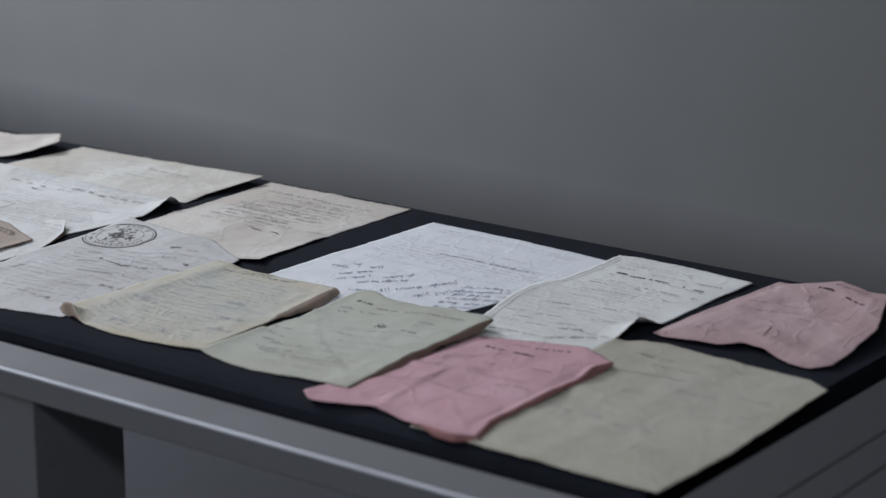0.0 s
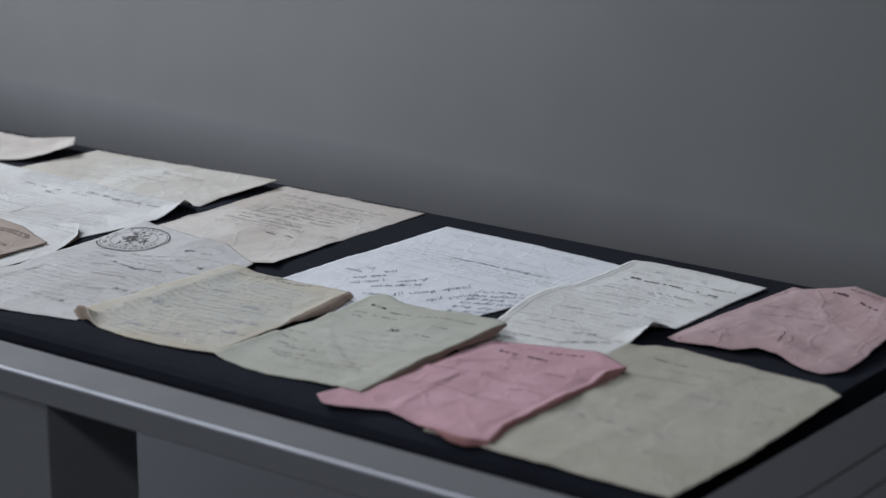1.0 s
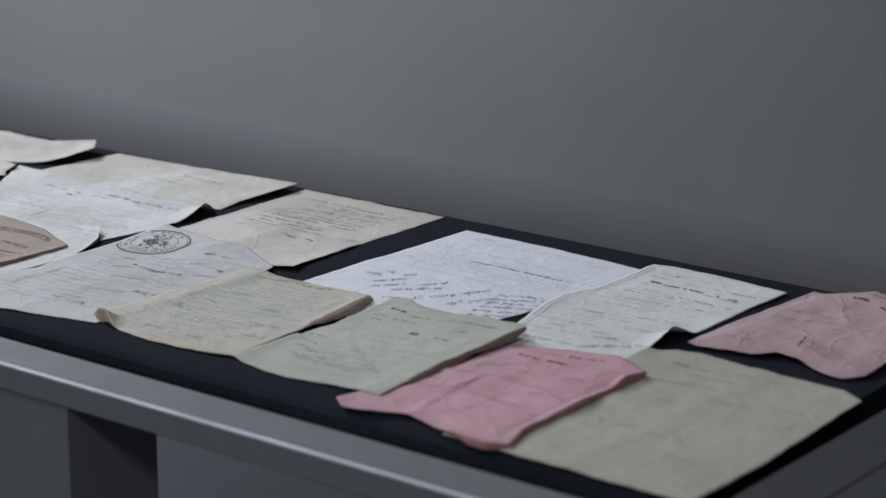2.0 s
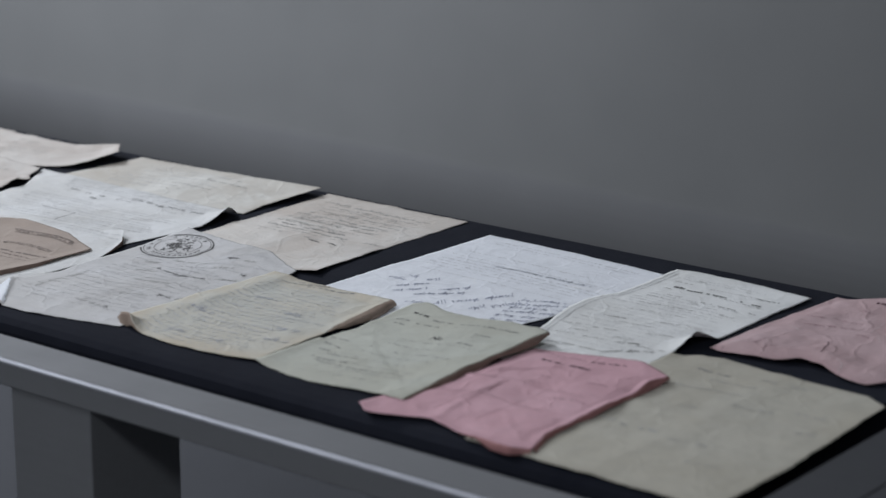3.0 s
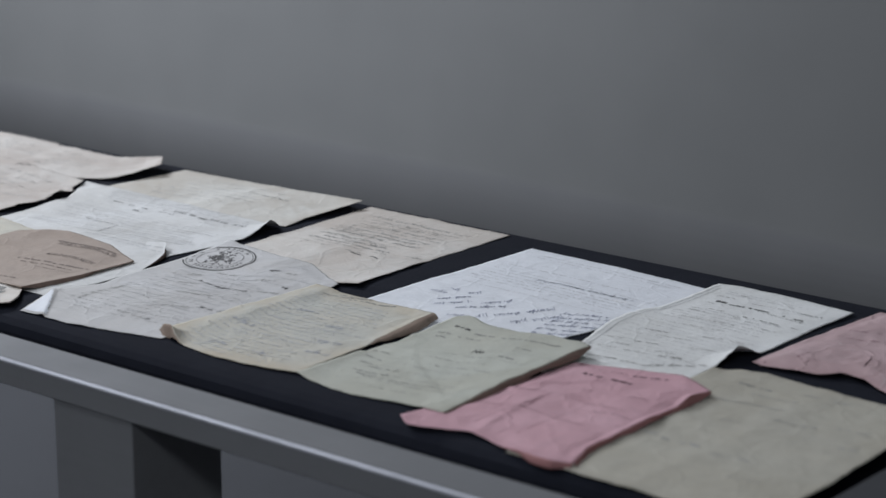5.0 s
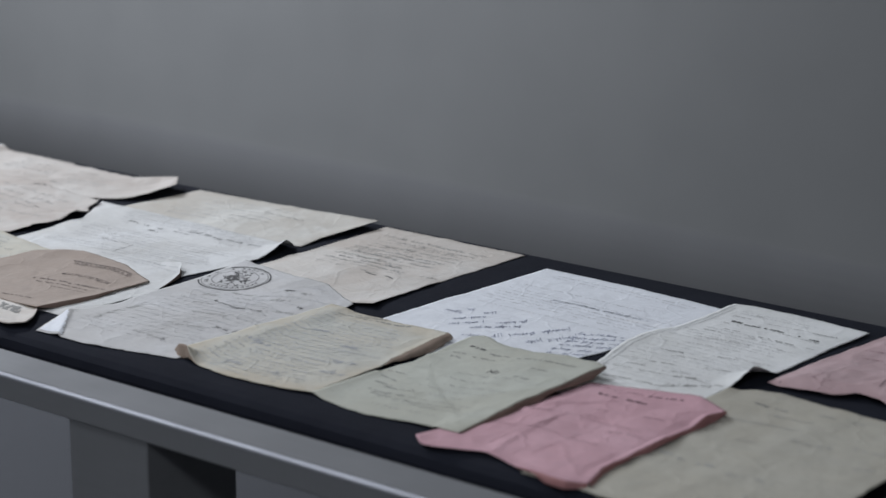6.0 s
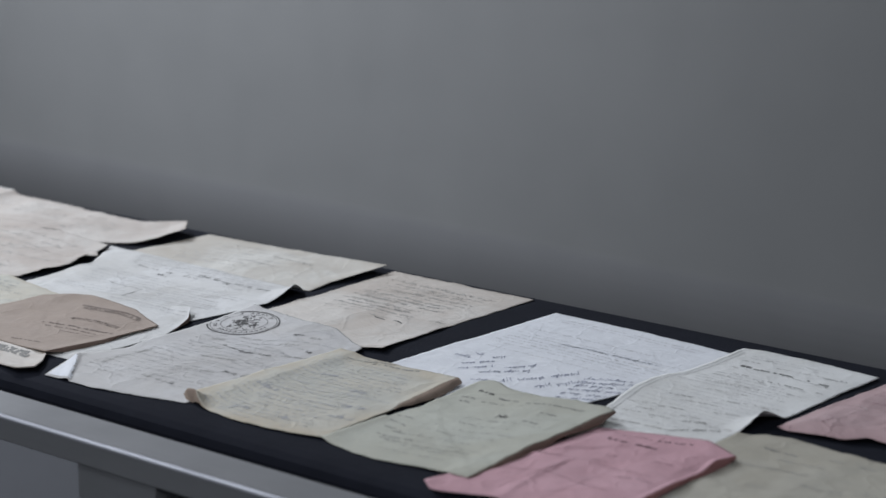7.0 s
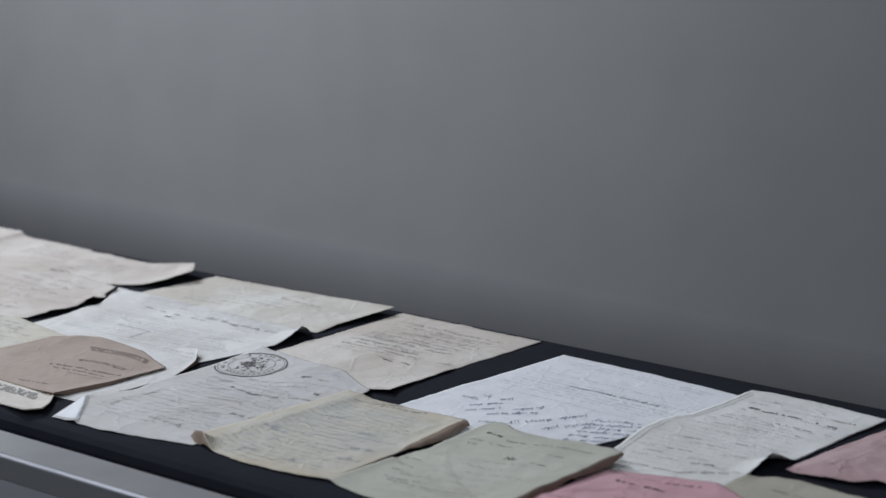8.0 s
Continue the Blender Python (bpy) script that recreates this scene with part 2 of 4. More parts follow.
# the end rails are broad and grooved along their length
for x0, side in ((RIGHT, 1), (LEFT, -1)):
    for a, b, drop in ((0.0, 0.052, 0.0), (0.0525, 0.082, 0.0004), (0.0825, 0.150, 0.0008)):
        lo, hi = sorted((x0 + side * a, x0 + side * b))
        part("end_rail", box(lo, hi, FACE, REAR + 0.012, TOP - 0.035, TOP - drop, 0.0012), DARK_METAL, table)
# tray in black, which puts the groove's shade into its colour
part("tray", box(LEFT, RIGHT, FRONT, REAR, TOP - 0.0345, TOP - 0.022), RUBBER_AND_GROOVE, table)
# the felt board: rounded edges that fall into a groove along the rail
EDGE = 0.034
board = [(FRONT + EDGE - 0.004, TOP - 0.0215), (FRONT + EDGE - 0.004, TOP - 0.012), (FRONT + EDGE - 0.001, TOP - 0.006), (FRONT + EDGE + 0.005, TOP - 0.0022), (FRONT + EDGE + 0.014, TOP - 0.0004),
         (FRONT + EDGE + 0.022, TOP),
         (REAR - 0.004, TOP), (REAR - 0.001, TOP - 0.002), (REAR - 0.0005, TOP - 0.0215)]
part("felt_board", extruded(board, LEFT + 0.006, RIGHT - 0.026), FELT, table, "black felt covered board")
part("gasket", box(LEFT + 0.004, RIGHT - 0.002, FRONT + 0.0005, FRONT + 0.006, TOP - 0.0215, TOP - 0.004, 0.0015), RUBBER_AND_GROOVE, table)
part("gasket", box(LEFT + 0.004, RIGHT - 0.002, FRONT + 0.0085, FRONT + 0.0125, TOP - 0.0215, TOP - 0.008, 0.0012), RUBBER_AND_GROOVE, table)
part("gasket", box(RIGHT - 0.008, RIGHT - 0.001, FRONT + 0.014, REAR - 0.002, TOP - 0.0215, TOP - 0.006, 0.0015), RUBBER_AND_GROOVE, table)
# legs, nearly flush with the rail's face
for x0, y0, high in ((-0.026, FACE + 0.002, TOP - 0.0227), (-1.20, FACE + 0.002, TOP - 0.0227), (0.605, FACE + 0.02, TOP - 0.0355),
                     (0.605, 0.18, TOP - 0.0355), (-1.20, 0.18, TOP - 0.0345)):
    part("leg", box(x0, x0 + 0.092, y0, y0 + 0.097, 0.0, high, 0.001), ALUMINIUM, table)

# ---- papers ----
CELL = 0.003
HX0, HY0, HNX, HNY = -1.35, -0.30, 680, 240
heights = np.full((HNX, HNY), TOP)      # the level of what lies there already


def along(points, n, seed, rough):
    """n+1 places evenly along a side, with a slight waver, and their heights."""
    pts = np.array([(*p, 0.0) if len(p) == 2 else p for p in points], float)
    step = np.hypot(*np.diff(pts[:, :2], axis=0).T)
    s = np.concatenate(([0], np.cumsum(step)))
    at = np.linspace(0, s[-1], n + 1)
    out = np.stack([np.interp(at, s, pts[:, 0]), np.interp(at, s, pts[:, 1])], 1)
    up = np.interp(at, s, pts[:, 2])
    for _ in range(2):
        out[1:-1] = (out[:-2] + 2 * out[1:-1] + out[2:]) / 4
        up[1:-1] = (up[:-2] + 2 * up[1:-1] + up[2:]) / 4
    for i in range(1, n):
        fade = min(1.0, 6 * min(i, n - i) / n)
        for axis in (0, 1):
            out[i, axis] += fade * rough * (noise.noise((at[i] * 60, seed * 7.3, axis * 5.1)) + 0.6 * noise.noise((at[i] * 260, seed * 3.1, axis * 9.7)))
    return out, up / 1000


class Sheet:
    """A sheet of paper between four sides, draped over what lies below it. u runs along the print, v from its head down.
    A side is a list of (x, y) or (x, y, millimetres over the felt)."""

    def __init__(self, name, label, material, top, right, bottom, left, reach=0.045, folds=(), pleats=(), waves=0.0012, crumple=0.0,
                 rough=0.0013, seed=1, gap=0.0005, thick=0.0003, category="paper", stiff=40, teeth=0.0, bends=(), border=0.010, facets=0.0):
        size = lambda side: float(np.hypot(*np.diff(np.array([p[:2] for p in side]), axis=0).T).sum())
        self.w, self.h = max(size(top), size(bottom)), max(size(left), size(right))
        nu, nv = (max(24, min(120, int(d / 0.0024))) for d in (self.w, self.h))
        self.nu, self.nv = nu, nv
        T, tz = along(top, nu, seed, rough)
        B, bz = along(bottom, nu, seed + 1, rough)
        L, lz = along(left, nv, seed + 2, rough)
        R, rz = along(right, nv, seed + 3, rough)
        if teeth:
            L[1:-1:2, 0] += teeth
        u, v = np.linspace(0, 1, nu + 1)[:, None, None], np.linspace(0, 1, nv + 1)[None, :, None]
        P = (1 - v) * T[:, None] + v * B[:, None] + (1 - u) * L[None] + u * R[None]
        P -= (1 - u) * (1 - v) * T[0] + u * (1 - v) * T[-1] + (1 - u) * v * B[0] + u * v * B[-1]
        # what the sheet lies on, bridged by the paper's stiffness
        ix = np.clip(((P[..., 0] - HX0) / CELL).round().astype(int), 1, HNX - 2)
        iy = np.clip(((P[..., 1] - HY0) / CELL).round().astype(int), 1, HNY - 2)
        under = np.max([heights[ix + a, iy + b] for a in (-1, 0, 1) for b in (-1, 0, 1)], axis=0) + gap
        z = under.copy()
        for _ in range(stiff):
            e = np.pad(z, 1, mode="edge")
            z = np.maximum(under, (e[:-2, 1:-1] + e[2:, 1:-1] + e[1:-1, :-2] + e[1:-1, 2:]) / 4)
        # its own shape: raised sides, creases, waves
        U, V = u[..., 0] * np.ones_like(z), v[..., 0] * np.ones_like(z)
        ease = lambda d: np.clip(1 - d / reach, 0, 1) ** 2
        raised = np.max([tz[:, None] * ease(V * self.h), bz[:, None] * ease((1 - V) * self.h),
                         lz[None] * ease(U * self.w), rz[None] * ease((1 - U) * self.w)], axis=0)
        z = np.maximum(z, TOP + raised)
        own = np.zeros_like(z)
        for i in range(nu + 1):
            for j in range(nv + 1):
                x, y = P[i, j]
                s = waves * (0.6 + 0.6 * noise.noise((x * 16, y * 16, seed * 2.7)) + 0.25 * noise.noise((x * 55, y * 55, seed * 3.9)))
                if crumple:
                    a = noise.noise((x * 20, y * 20, seed * 1.3))
                    b = noise.voronoi((x * 24 + 0.6 * a, y * 24 - 0.4 * a, seed * 4.1))[0]
                    c = noise.voronoi((x * 58 + a, y * 58, seed * 2.1))[0]
                    s += crumple * (2.4 * b[0] + 0.8 * c[0] + 0.7 * a)
                own[i, j] = s
        rim = np.clip(np.minimum(np.minimum(U, 1 - U) * self.w, np.minimum(V, 1 - V) * self.h) / 0.02, 0, 1)
        own *= 0.15 + 0.85 * rim
        if facets:
            # crushed once and pressed flat again: plane faces that meet in sharp creases
            seeds = np.random.RandomState(seed)
            crushed = np.zeros_like(z)
            for _ in range(22):
                turn, bend = seeds.uniform(0, math.pi), seeds.normal(0, facets)
                ax, ay = seeds.uniform(0, self.w), seeds.uniform(0, self.h)
                crushed += bend * np.abs((U * self.w - ax) * math.cos(turn) + (V * self.h - ay) * math.sin(turn))
            flat = np.stack([np.ones(U.size), U.ravel(), V.ravel()], 1)
            crushed -= (flat @ np.linalg.lstsq(flat, crushed.ravel(), rcond=None)[0]).reshape(z.shape)
            own += (crushed - crushed.min()) * (0.3 + 0.7 * rim)
        for axis, place, width, rise in folds:
            d = np.abs((U if axis == "u" else V) - place) * (self.w if axis == "u" else self.h)
            own += rise * np.clip(1 - d / width, 0, 1)
        for u0, v0, u1, v1, width, rise in pleats:
            ax, ay, dx, dy = u0 * self.w, v0 * self.h, (u1 - u0) * self.w, (v1 - v0) * self.h
            s = np.clip(((U * self.w - ax) * dx + (V * self.h - ay) * dy) / (dx * dx + dy * dy), 0, 1)
            ox, oy = U * self.w - ax - s * dx, V * self.h - ay - s * dy
            d = np.hypot(ox, oy) * np.where(dx * oy - dy * ox > 0, 1.0, 3.5)
            own += rise * np.clip(1 - d / width, 0, 1)
        z = z + np.maximum(own, 0)
        # sharp creases: what lies to the left of the line from a to b tilts up or down
        for ax, ay, bx, by, slope in bends:
            far = ((bx - ax) * (P[..., 1] - ay) - (by - ay) * (P[..., 0] - ax)) / math.hypot(bx - ax, by - ay)
            z = np.maximum(z + slope * np.clip(far, 0, None), under)
        self.border = border
        self.grid = np.concatenate([P, z[..., None]], -1)
        self.thing = self.mesh(name, material, thick)
        tagged(self.thing, label, category)
        # remember the new level
        fine = [self.spot(a, b) for a in np.linspace(0, 1, int(self.w / 0.002)) for b in np.linspace(0, 1, int(self.h / 0.002))]
        F = np.array(fine)
        jx = np.clip(((F[:, 0] - HX0) / CELL).round().astype(int), 0, HNX - 1)
        jy = np.clip(((F[:, 1] - HY0) / CELL).round().astype(int), 0, HNY - 1)
        np.maximum.at(heights, (jx, jy), F[:, 2])

    def spot(self, u, v, lift=0.0):
        a, b = min(max(u, 0), 1) * self.nu, min(max(v, 0), 1) * self.nv
        i, j = min(int(a), self.nu - 1), min(int(b), self.nv - 1)
        a, b, g = a - i, b - j, self.grid
        p = (1 - a) * (1 - b) * g[i, j] + a * (1 - b) * g[i + 1, j] + (1 - a) * b * g[i, j + 1] + a * b * g[i + 1, j + 1]
        return (p[0], p[1], p[2] + lift)

    def mesh(self, name, material, thick):
        nu, nv, g = self.nu, self.nv, self.grid
        top = g.reshape(-1, 3)
        low = top - (0, 0, thick)
        at = lambda i, j: i * (nv + 1) + j
        count = len(top)
        faces = []
        for i in range(nu):
            for j in range(nv):
                q = (at(i, j), at(i, j + 1), at(i + 1, j + 1), at(i + 1, j))
                faces.append(q)
                faces.append(tuple(count + k for k in reversed(q)))
        rim = [at(i, 0) for i in range(nu)] + [at(nu, j) for j in range(nv)] + [at(i, nv) for i in range(nu, 0, -1)] + [at(0, j) for j in range(nv, 0, -1)]
        for a, b in zip(rim, rim[1:] + rim[:1]):
            faces.append((a, b, count + b, count + a))
        data = bpy.data.meshes.new(name)
        data.from_pydata([tuple(p) for p in top] + [tuple(p) for p in low], [], faces)
        data.polygons.foreach_set("use_smooth", [True] * len(faces))
        data.materials.append(material)
        worn = data.attributes.new("worn_rim", "FLOAT", "POINT")
        values = np.clip(1 - np.minimum(np.minimum(*np.meshgrid(range(nu + 1), range(nv + 1), indexing="ij")),
                                        np.minimum(*np.meshgrid(range(nu, -1, -1), range(nv, -1, -1), indexing="ij"))) * 0.0024 / self.border, 0, 1)
        worn.data.foreach_set("value", np.tile(values.ravel().astype(np.float32), 2))
        data.update()
        return new(name, data)

    def curl(self, side, a, b, out, drop, material, label, profile=(0.2, 1, 1, 1, 0.2)):
        """An edge that bends over and down, from a to b along the side; the profile widens and narrows it."""
        n, rows = 40, 6
        verts, faces = [], []
        for i in range(n + 1):
            s = a + (b - a) * i / n
            u, v = {"right": (1, s), "bottom": (s, 1)}[side]
            x, y, z = self.spot(u, v, -0.0001)
            d = Vector((1, -0.15, 0)) if side == "right" else Vector((0.1, -1, 0))
            girth = float(np.interp(i / n * (len(profile) - 1), range(len(profile)), profile))
            fall = max(0.0002, min(drop, z - TOP - 0.0006)) * girth
            swell = girth * (1 + 0.35 * noise.noise((x * 70, y * 70, 3.7)))
            for k in range(rows + 1):
                t = k / rows * math.pi / 2
                verts.append((x + d.x * out * swell * math.sin(t), y + d.y * out * swell * math.sin(t), z - fall * (1 - math.cos(t))))
        for i in range(n):
            for k in range(rows):
                q = i * (rows + 1) + k
                faces.append((q, q + 1, q + rows + 2, q + rows + 1))
        data = bpy.data.meshes.new("curled_edge")
        data.from_pydata(verts, [], faces)
        data.polygons.foreach_set("use_smooth", [True] * len(faces))
        data.materials.append(material)
        data.update()
        ob = new("curled_edge", data)
        ob.parent = self.thing
        return tagged(ob, label)

    # -- print and handwriting, in metres from the sheet's head corner --
    def strokes(self, name, material, quads, label=""):
        """Flat marks on the paper: each a list of corners (x right, y down)."""
        if not quads:
            return None
        verts, faces = [], []
        for q in quads:
            if any(not (0.002 < x < self.w - 0.002 and 0.002 < y < self.h - 0.002) for x, y in q):
                continue
            faces.append(tuple(range(len(verts), len(verts) + len(q))))
            verts += [self.spot(x / self.w, y / self.h, 0.00035) for x, y in q]
        data = bpy.data.meshes.new(name)
        data.from_pydata(verts, [], faces)
        data.materials.append(material)
        data.update()
        ob = new(name, data)
        ob.parent = self.thing
        return tagged(ob, label, kind="stuff")

    def typed(self, rng, y, x0, x1, size=0.0020, fill=0.86, bold=0.5):
        """Bars of the size of letters, in words."""
        quads, x = [], x0
        while x < x1:
            for _ in range(rng.randint(2, 9)):
                if x > x1:
                    break
                w, tall = size * rng.uniform(0.55, 0.9), size * (1.0 if rng.random() < 0.75 else 1.4)
                if rng.random() < fill:
                    slack = size * rng.uniform(-0.06, 0.06)
                    quads.append([(x, y - tall + slack), (x + w, y - tall + slack), (x + w, y - tall * (1 - bold) + slack), (x, y - tall * (1 - bold) + slack)])
                x += w + size * 0.22
            x += size * rng.uniform(0.7, 1.5)
        return quads

    def rule(self, y, x0, x1, thick=0.0004, slope=0.0):
        n = max(1, int((x1 - x0) / 0.006))
        xs = [x0 + (x1 - x0) * i / n for i in range(n + 1)]
        return [[(a, y + slope * (a - x0)), (b, y + slope * (b - x0)), (b, y + thick + slope * (b - x0)), (a, y + thick + slope * (a - x0))] for a, b in zip(xs, xs[1:])]

    def upright(self, x, y0, y1, thick=0.0004):
        n = max(1, int((y1 - y0) / 0.006))
        ys = [y0 + (y1 - y0) * i / n for i in range(n + 1)]
        return [[(x, a), (x + thick, a), (x + thick, b), (x, b)] for a, b in zip(ys, ys[1:])]

    def pen(self, path, width=0.0005):
        quads = []
        for (ax, ay), (bx, by) in zip(path, path[1:]):
            d = math.hypot(bx - ax, by - ay) or 1.0
            nx, ny = -(by - ay) / d * width / 2, (bx - ax) / d * width / 2
            quads.append([(ax + nx, ay + ny), (bx + nx, by + ny), (bx - nx, by - ny), (ax - nx, ay - ny)])
        return quads

    def scrawl(self, rng, x, y, length, size=0.003, slope=0.0, width=0.0005):
        """Joined handwriting that says nothing."""
        quads, s = [], 0.0
        while s < length:
            word = rng.uniform(2, 7) * size
            path, a, drift = [], 0.0, rng.uniform(-0.3, 0.3) * size
            while a < word:
                tall, wide = size * rng.choice((0.35, 0.45, 0.5, 0.5, 1.1, 1.4, -0.8)), size * rng.uniform(0.3, 0.75)
                for k in range(4):
                    path.append((x + s + a + (k / 4 + 0.25 * math.sin(k * 1.6)) * wide + 0.35 * tall * math.sin(k / 4 * math.pi),
                                 y + drift + slope * (s + a) - tall * math.sin(k / 4 * math.pi) + size * 0.08 * rng.uniform(-1, 1)))
                a += wide
            if rng.random() < 0.85:
                quads += self.pen(path, width * rng.uniform(0.7, 1.2))
            s += word + size * rng.uniform(0.8, 2.0)
        return quads

    def ring(self, cx, cy, rx, ry, width=0.0006, n=48, turn=0.0, shear=0.0):
        c, s = math.cos(turn), math.sin(turn)
        path = []
        for i in range(n + 1):
            a = math.tau * i / n
            x, y = rx * math.cos(a), ry * math.sin(a)
            path.append((cx + c * x - s * y, cy + s * x + c * y - shear * (c * x - s * y)))
        return self.pen(path, width)

    def words(self, name, text, x, y, size, material, label="", slope=0.0):
        """Lettering in the built-in font, laid on the paper; x is its middle."""
        curve = bpy.data.curves.new(name, "FONT")
        curve.body, curve.size, curve.align_x, curve.resolution_u, curve.offset = text, size, "CENTER", 2, size * 0.004
        probe = new(name, curve)
        bpy.context.view_layer.update()
        data = bpy.data.meshes.new_from_object(probe.evaluated_get(bpy.context.evaluated_depsgraph_get()))
        bpy.data.objects.remove(probe)
        for vert in data.vertices:
            vert.co = Vector(self.spot((x + vert.co.x - slope * vert.co.y) / self.w, (y - vert.co.y + slope * vert.co.x) / self.h, 0.0004))
        data.materials.clear()
        data.materials.append(material)
        data.name = name
        ob = new(name, data)
        ob.parent = self.thing
        tagged(ob, label)
        return ob


def simple(a, b, c, d):
    """Four straight sides from the corners head-left, head-right, foot-right, foot-left."""
    return dict(top=[a, b], right=[b, c], bottom=[d, c], left=[a, d])


def page(sheet, rng, y0, y1, x0, x1, step, size, ragged=0.3, fill=0.86, skip=0.0):
    """Lines of typed words down a page."""
    quads, y = [], y0
    while y < y1:
        if rng.random() >= skip:
            quads += sheet.typed(rng, y, x0 + rng.uniform(0, 0.01), x1 - rng.uniform(0, ragged) * (x1 - x0), size, fill)
        y += step
    return quads


def written(sheet, rng, y0, y1, x0, x1, step, size, slope=0.0, width=0.0005, ragged=0.35):
    """Lines of handwriting down a page."""
    quads, y = [], y0
    while y < y1:
        quads += sheet.scrawl(rng, x0 + rng.uniform(0, 0.012), y, (x1 - x0) * rng.uniform(1 - ragged, 1) - 0.012, size, slope + rng.uniform(-0.02, 0.02), width)
        y += step * rng.uniform(0.9, 1.1)
    return quads


def dashed(sheet, rng, rows, fill=0.9, whole=False, weight=0.5):
    """Rows of print as bars: from x, y to x, y, and the height of the letters."""
    quads = []
    for x0, y0, x1, y1, tall in rows:
        length = math.hypot(x1 - x0, y1 - y0)
        dx, dy = (x1 - x0) / length, (y1 - y0) / length
        s = 0.0
        while s < length:
            word = 0.006 if whole else tall * rng.uniform(0.8, 1.4) * rng.choice((1, 2, 3, 4, 5))
            end = min(s + word, length)
            while s < end:
                w = (end - s) if whole else min(tall * rng.uniform(0.45, 0.8), end - s + 0.0002)
                if whole or rng.random() < fill:
                    t = tall if whole else tall * weight * rng.uniform(0.8, 1.2)
                    j = 0.0 if whole else tall * rng.uniform(-0.06, 0.06)
                    quads.append([(x0 + dx * a + dy * b, y0 + dy * a - dx * b) for a, b in ((s, j), (s + w, j), (s + w, j + t), (s, j + t))])
                s += w + (0.0 if whole else tall * 0.16)
            s += 0.0 if whole else tall * rng.uniform(0.4, 0.9)
    return quads


def penned(sheet, rng, rows):
    """Single strokes: from x, y to x, y, and their width."""
    quads = []
    for x0, y0, x1, y1, width in rows:
        path = [(x0 + (x1 - x0) * k / 6 + 0.0004 * math.sin(k * 1.9), y0 + (y1 - y0) * k / 6 + 0.0006 * math.sin(k * 1.3)) for k in range(7)]
        quads += sheet.pen(path, width)
    return quads


SQUIGGLES = (
    ((0.0, 0.1), (0.1, 0.8), (0.35, 1.0), (0.6, 0.7), (0.7, 0.0)),
    ((0.0, 0.9), (0.05, 0.2), (0.3, 0.0), (0.55, 0.2), (0.6, 0.9), (0.7, 0.05)),
    ((0.5, 0.8), (0.25, 1.0), (0.0, 0.5), (0.25, 0.0), (0.5, 0.3), (0.7, 0.1)),
    ((0.0, 0.45), (0.35, 0.55), (0.7, 0.45)),
    ((0.2, 1.7), (0.15, 0.8), (0.2, 0.0), (0.5, 0.05)),
    ((0.0, 0.9), (0.3, 0.2), (0.55, 0.9), (0.3, -0.7)),
    ((0.1, 0.8), (0.4, 0.9), (0.1, 0.4), (0.5, 0.3), (0.2, 0.0)),
)


def noted(sheet, rng, rows):
    """Rows of loose arches and loops that say nothing: from x, y to x, y, and their height."""
    quads = []
    for x0, y0, x1, y1, tall in rows:
        length = math.hypot(x1 - x0, y1 - y0)
        dx, dy = (x1 - x0) / length, (y1 - y0) / length
        s = 0.0
        while s < length:
            end, path = min(s + tall * rng.uniform(1.4, 4.2), length + 0.001), []
            while s < end:
                wide, rise = tall * rng.uniform(0.38, 0.62), tall * rng.uniform(0.65, 0.95)
                turn = rng.uniform(-0.04, 0.04) * tall
                for k, up in rng.choice(SQUIGGLES):
                    a, b = s + wide * k + 0.25 * rise * up, rise * up + turn
                    path.append((x0 + dx * a + dy * b, y0 + dy * a - dx * b))
                if rng.random() < 0.55:
                    quads += sheet.pen(path, 0.00055 * rng.uniform(0.75, 1.25))
                    path = []
                s += wide * 0.9
            quads += sheet.pen(path, 0.00055 * rng.uniform(0.75, 1.25))
            s += tall * rng.uniform(0.35, 0.8)
    return quads


rng = random.Random(5)

# -- the far end of the table --
far_white = Sheet("document", "white document at the far end of the felt", LETTER_PAPER,
                  **simple((-1.03, 0.305), (-0.812, 0.306, 4), (-0.78, 0.08), (-1.02, 0.07)), seed=11)
far_cream = Sheet("document", "cream document with worn edge at the rear of the felt", DUSTY_PAPER,
                  **simple((-0.86, 0.302), (-0.674, 0.297, 1), (-0.655, 0.10), (-0.87, 0.09)), seed=12, folds=[("v", 0.35, 0.02, 0.001)], rough=0.002)
far_cream.strokes("printed_text", PALE_INK, page(far_cream, rng, 0.03, 0.19, 0.02, 0.18, 0.012, 0.0022))
typed_beige = Sheet("letter", "beige typed letter with a perforated margin", BEIGE_PAPER,
                    top=[(-0.190, 0.298), (-0.004, 0.296, 1)], right=[(-0.004, 0.296, 1), (-0.006, 0.19), (-0.002, 0.080, 3), (0.004, 0.060, 5)],
                    bottom=[(-0.186, 0.050), (-0.030, 0.050, 2), (0.004, 0.060, 5)], left=[(-0.190, 0.298), (-0.184, 0.17, 1), (-0.186, 0.050)], seed=16, teeth=0.0022, folds=[("v", 0.62, 0.02, 0.0012), ("u", 0.45, 0.02, 0.0008)])
typed_beige.strokes("heading", BLACK_INK, dashed(typed_beige, rng, [(0.1092, 0.1541, 0.1254, 0.1571, 0.0030),
        (0.1353, 0.1541, 0.1489, 0.1571, 0.0030)], 0.95, False, 0.6))
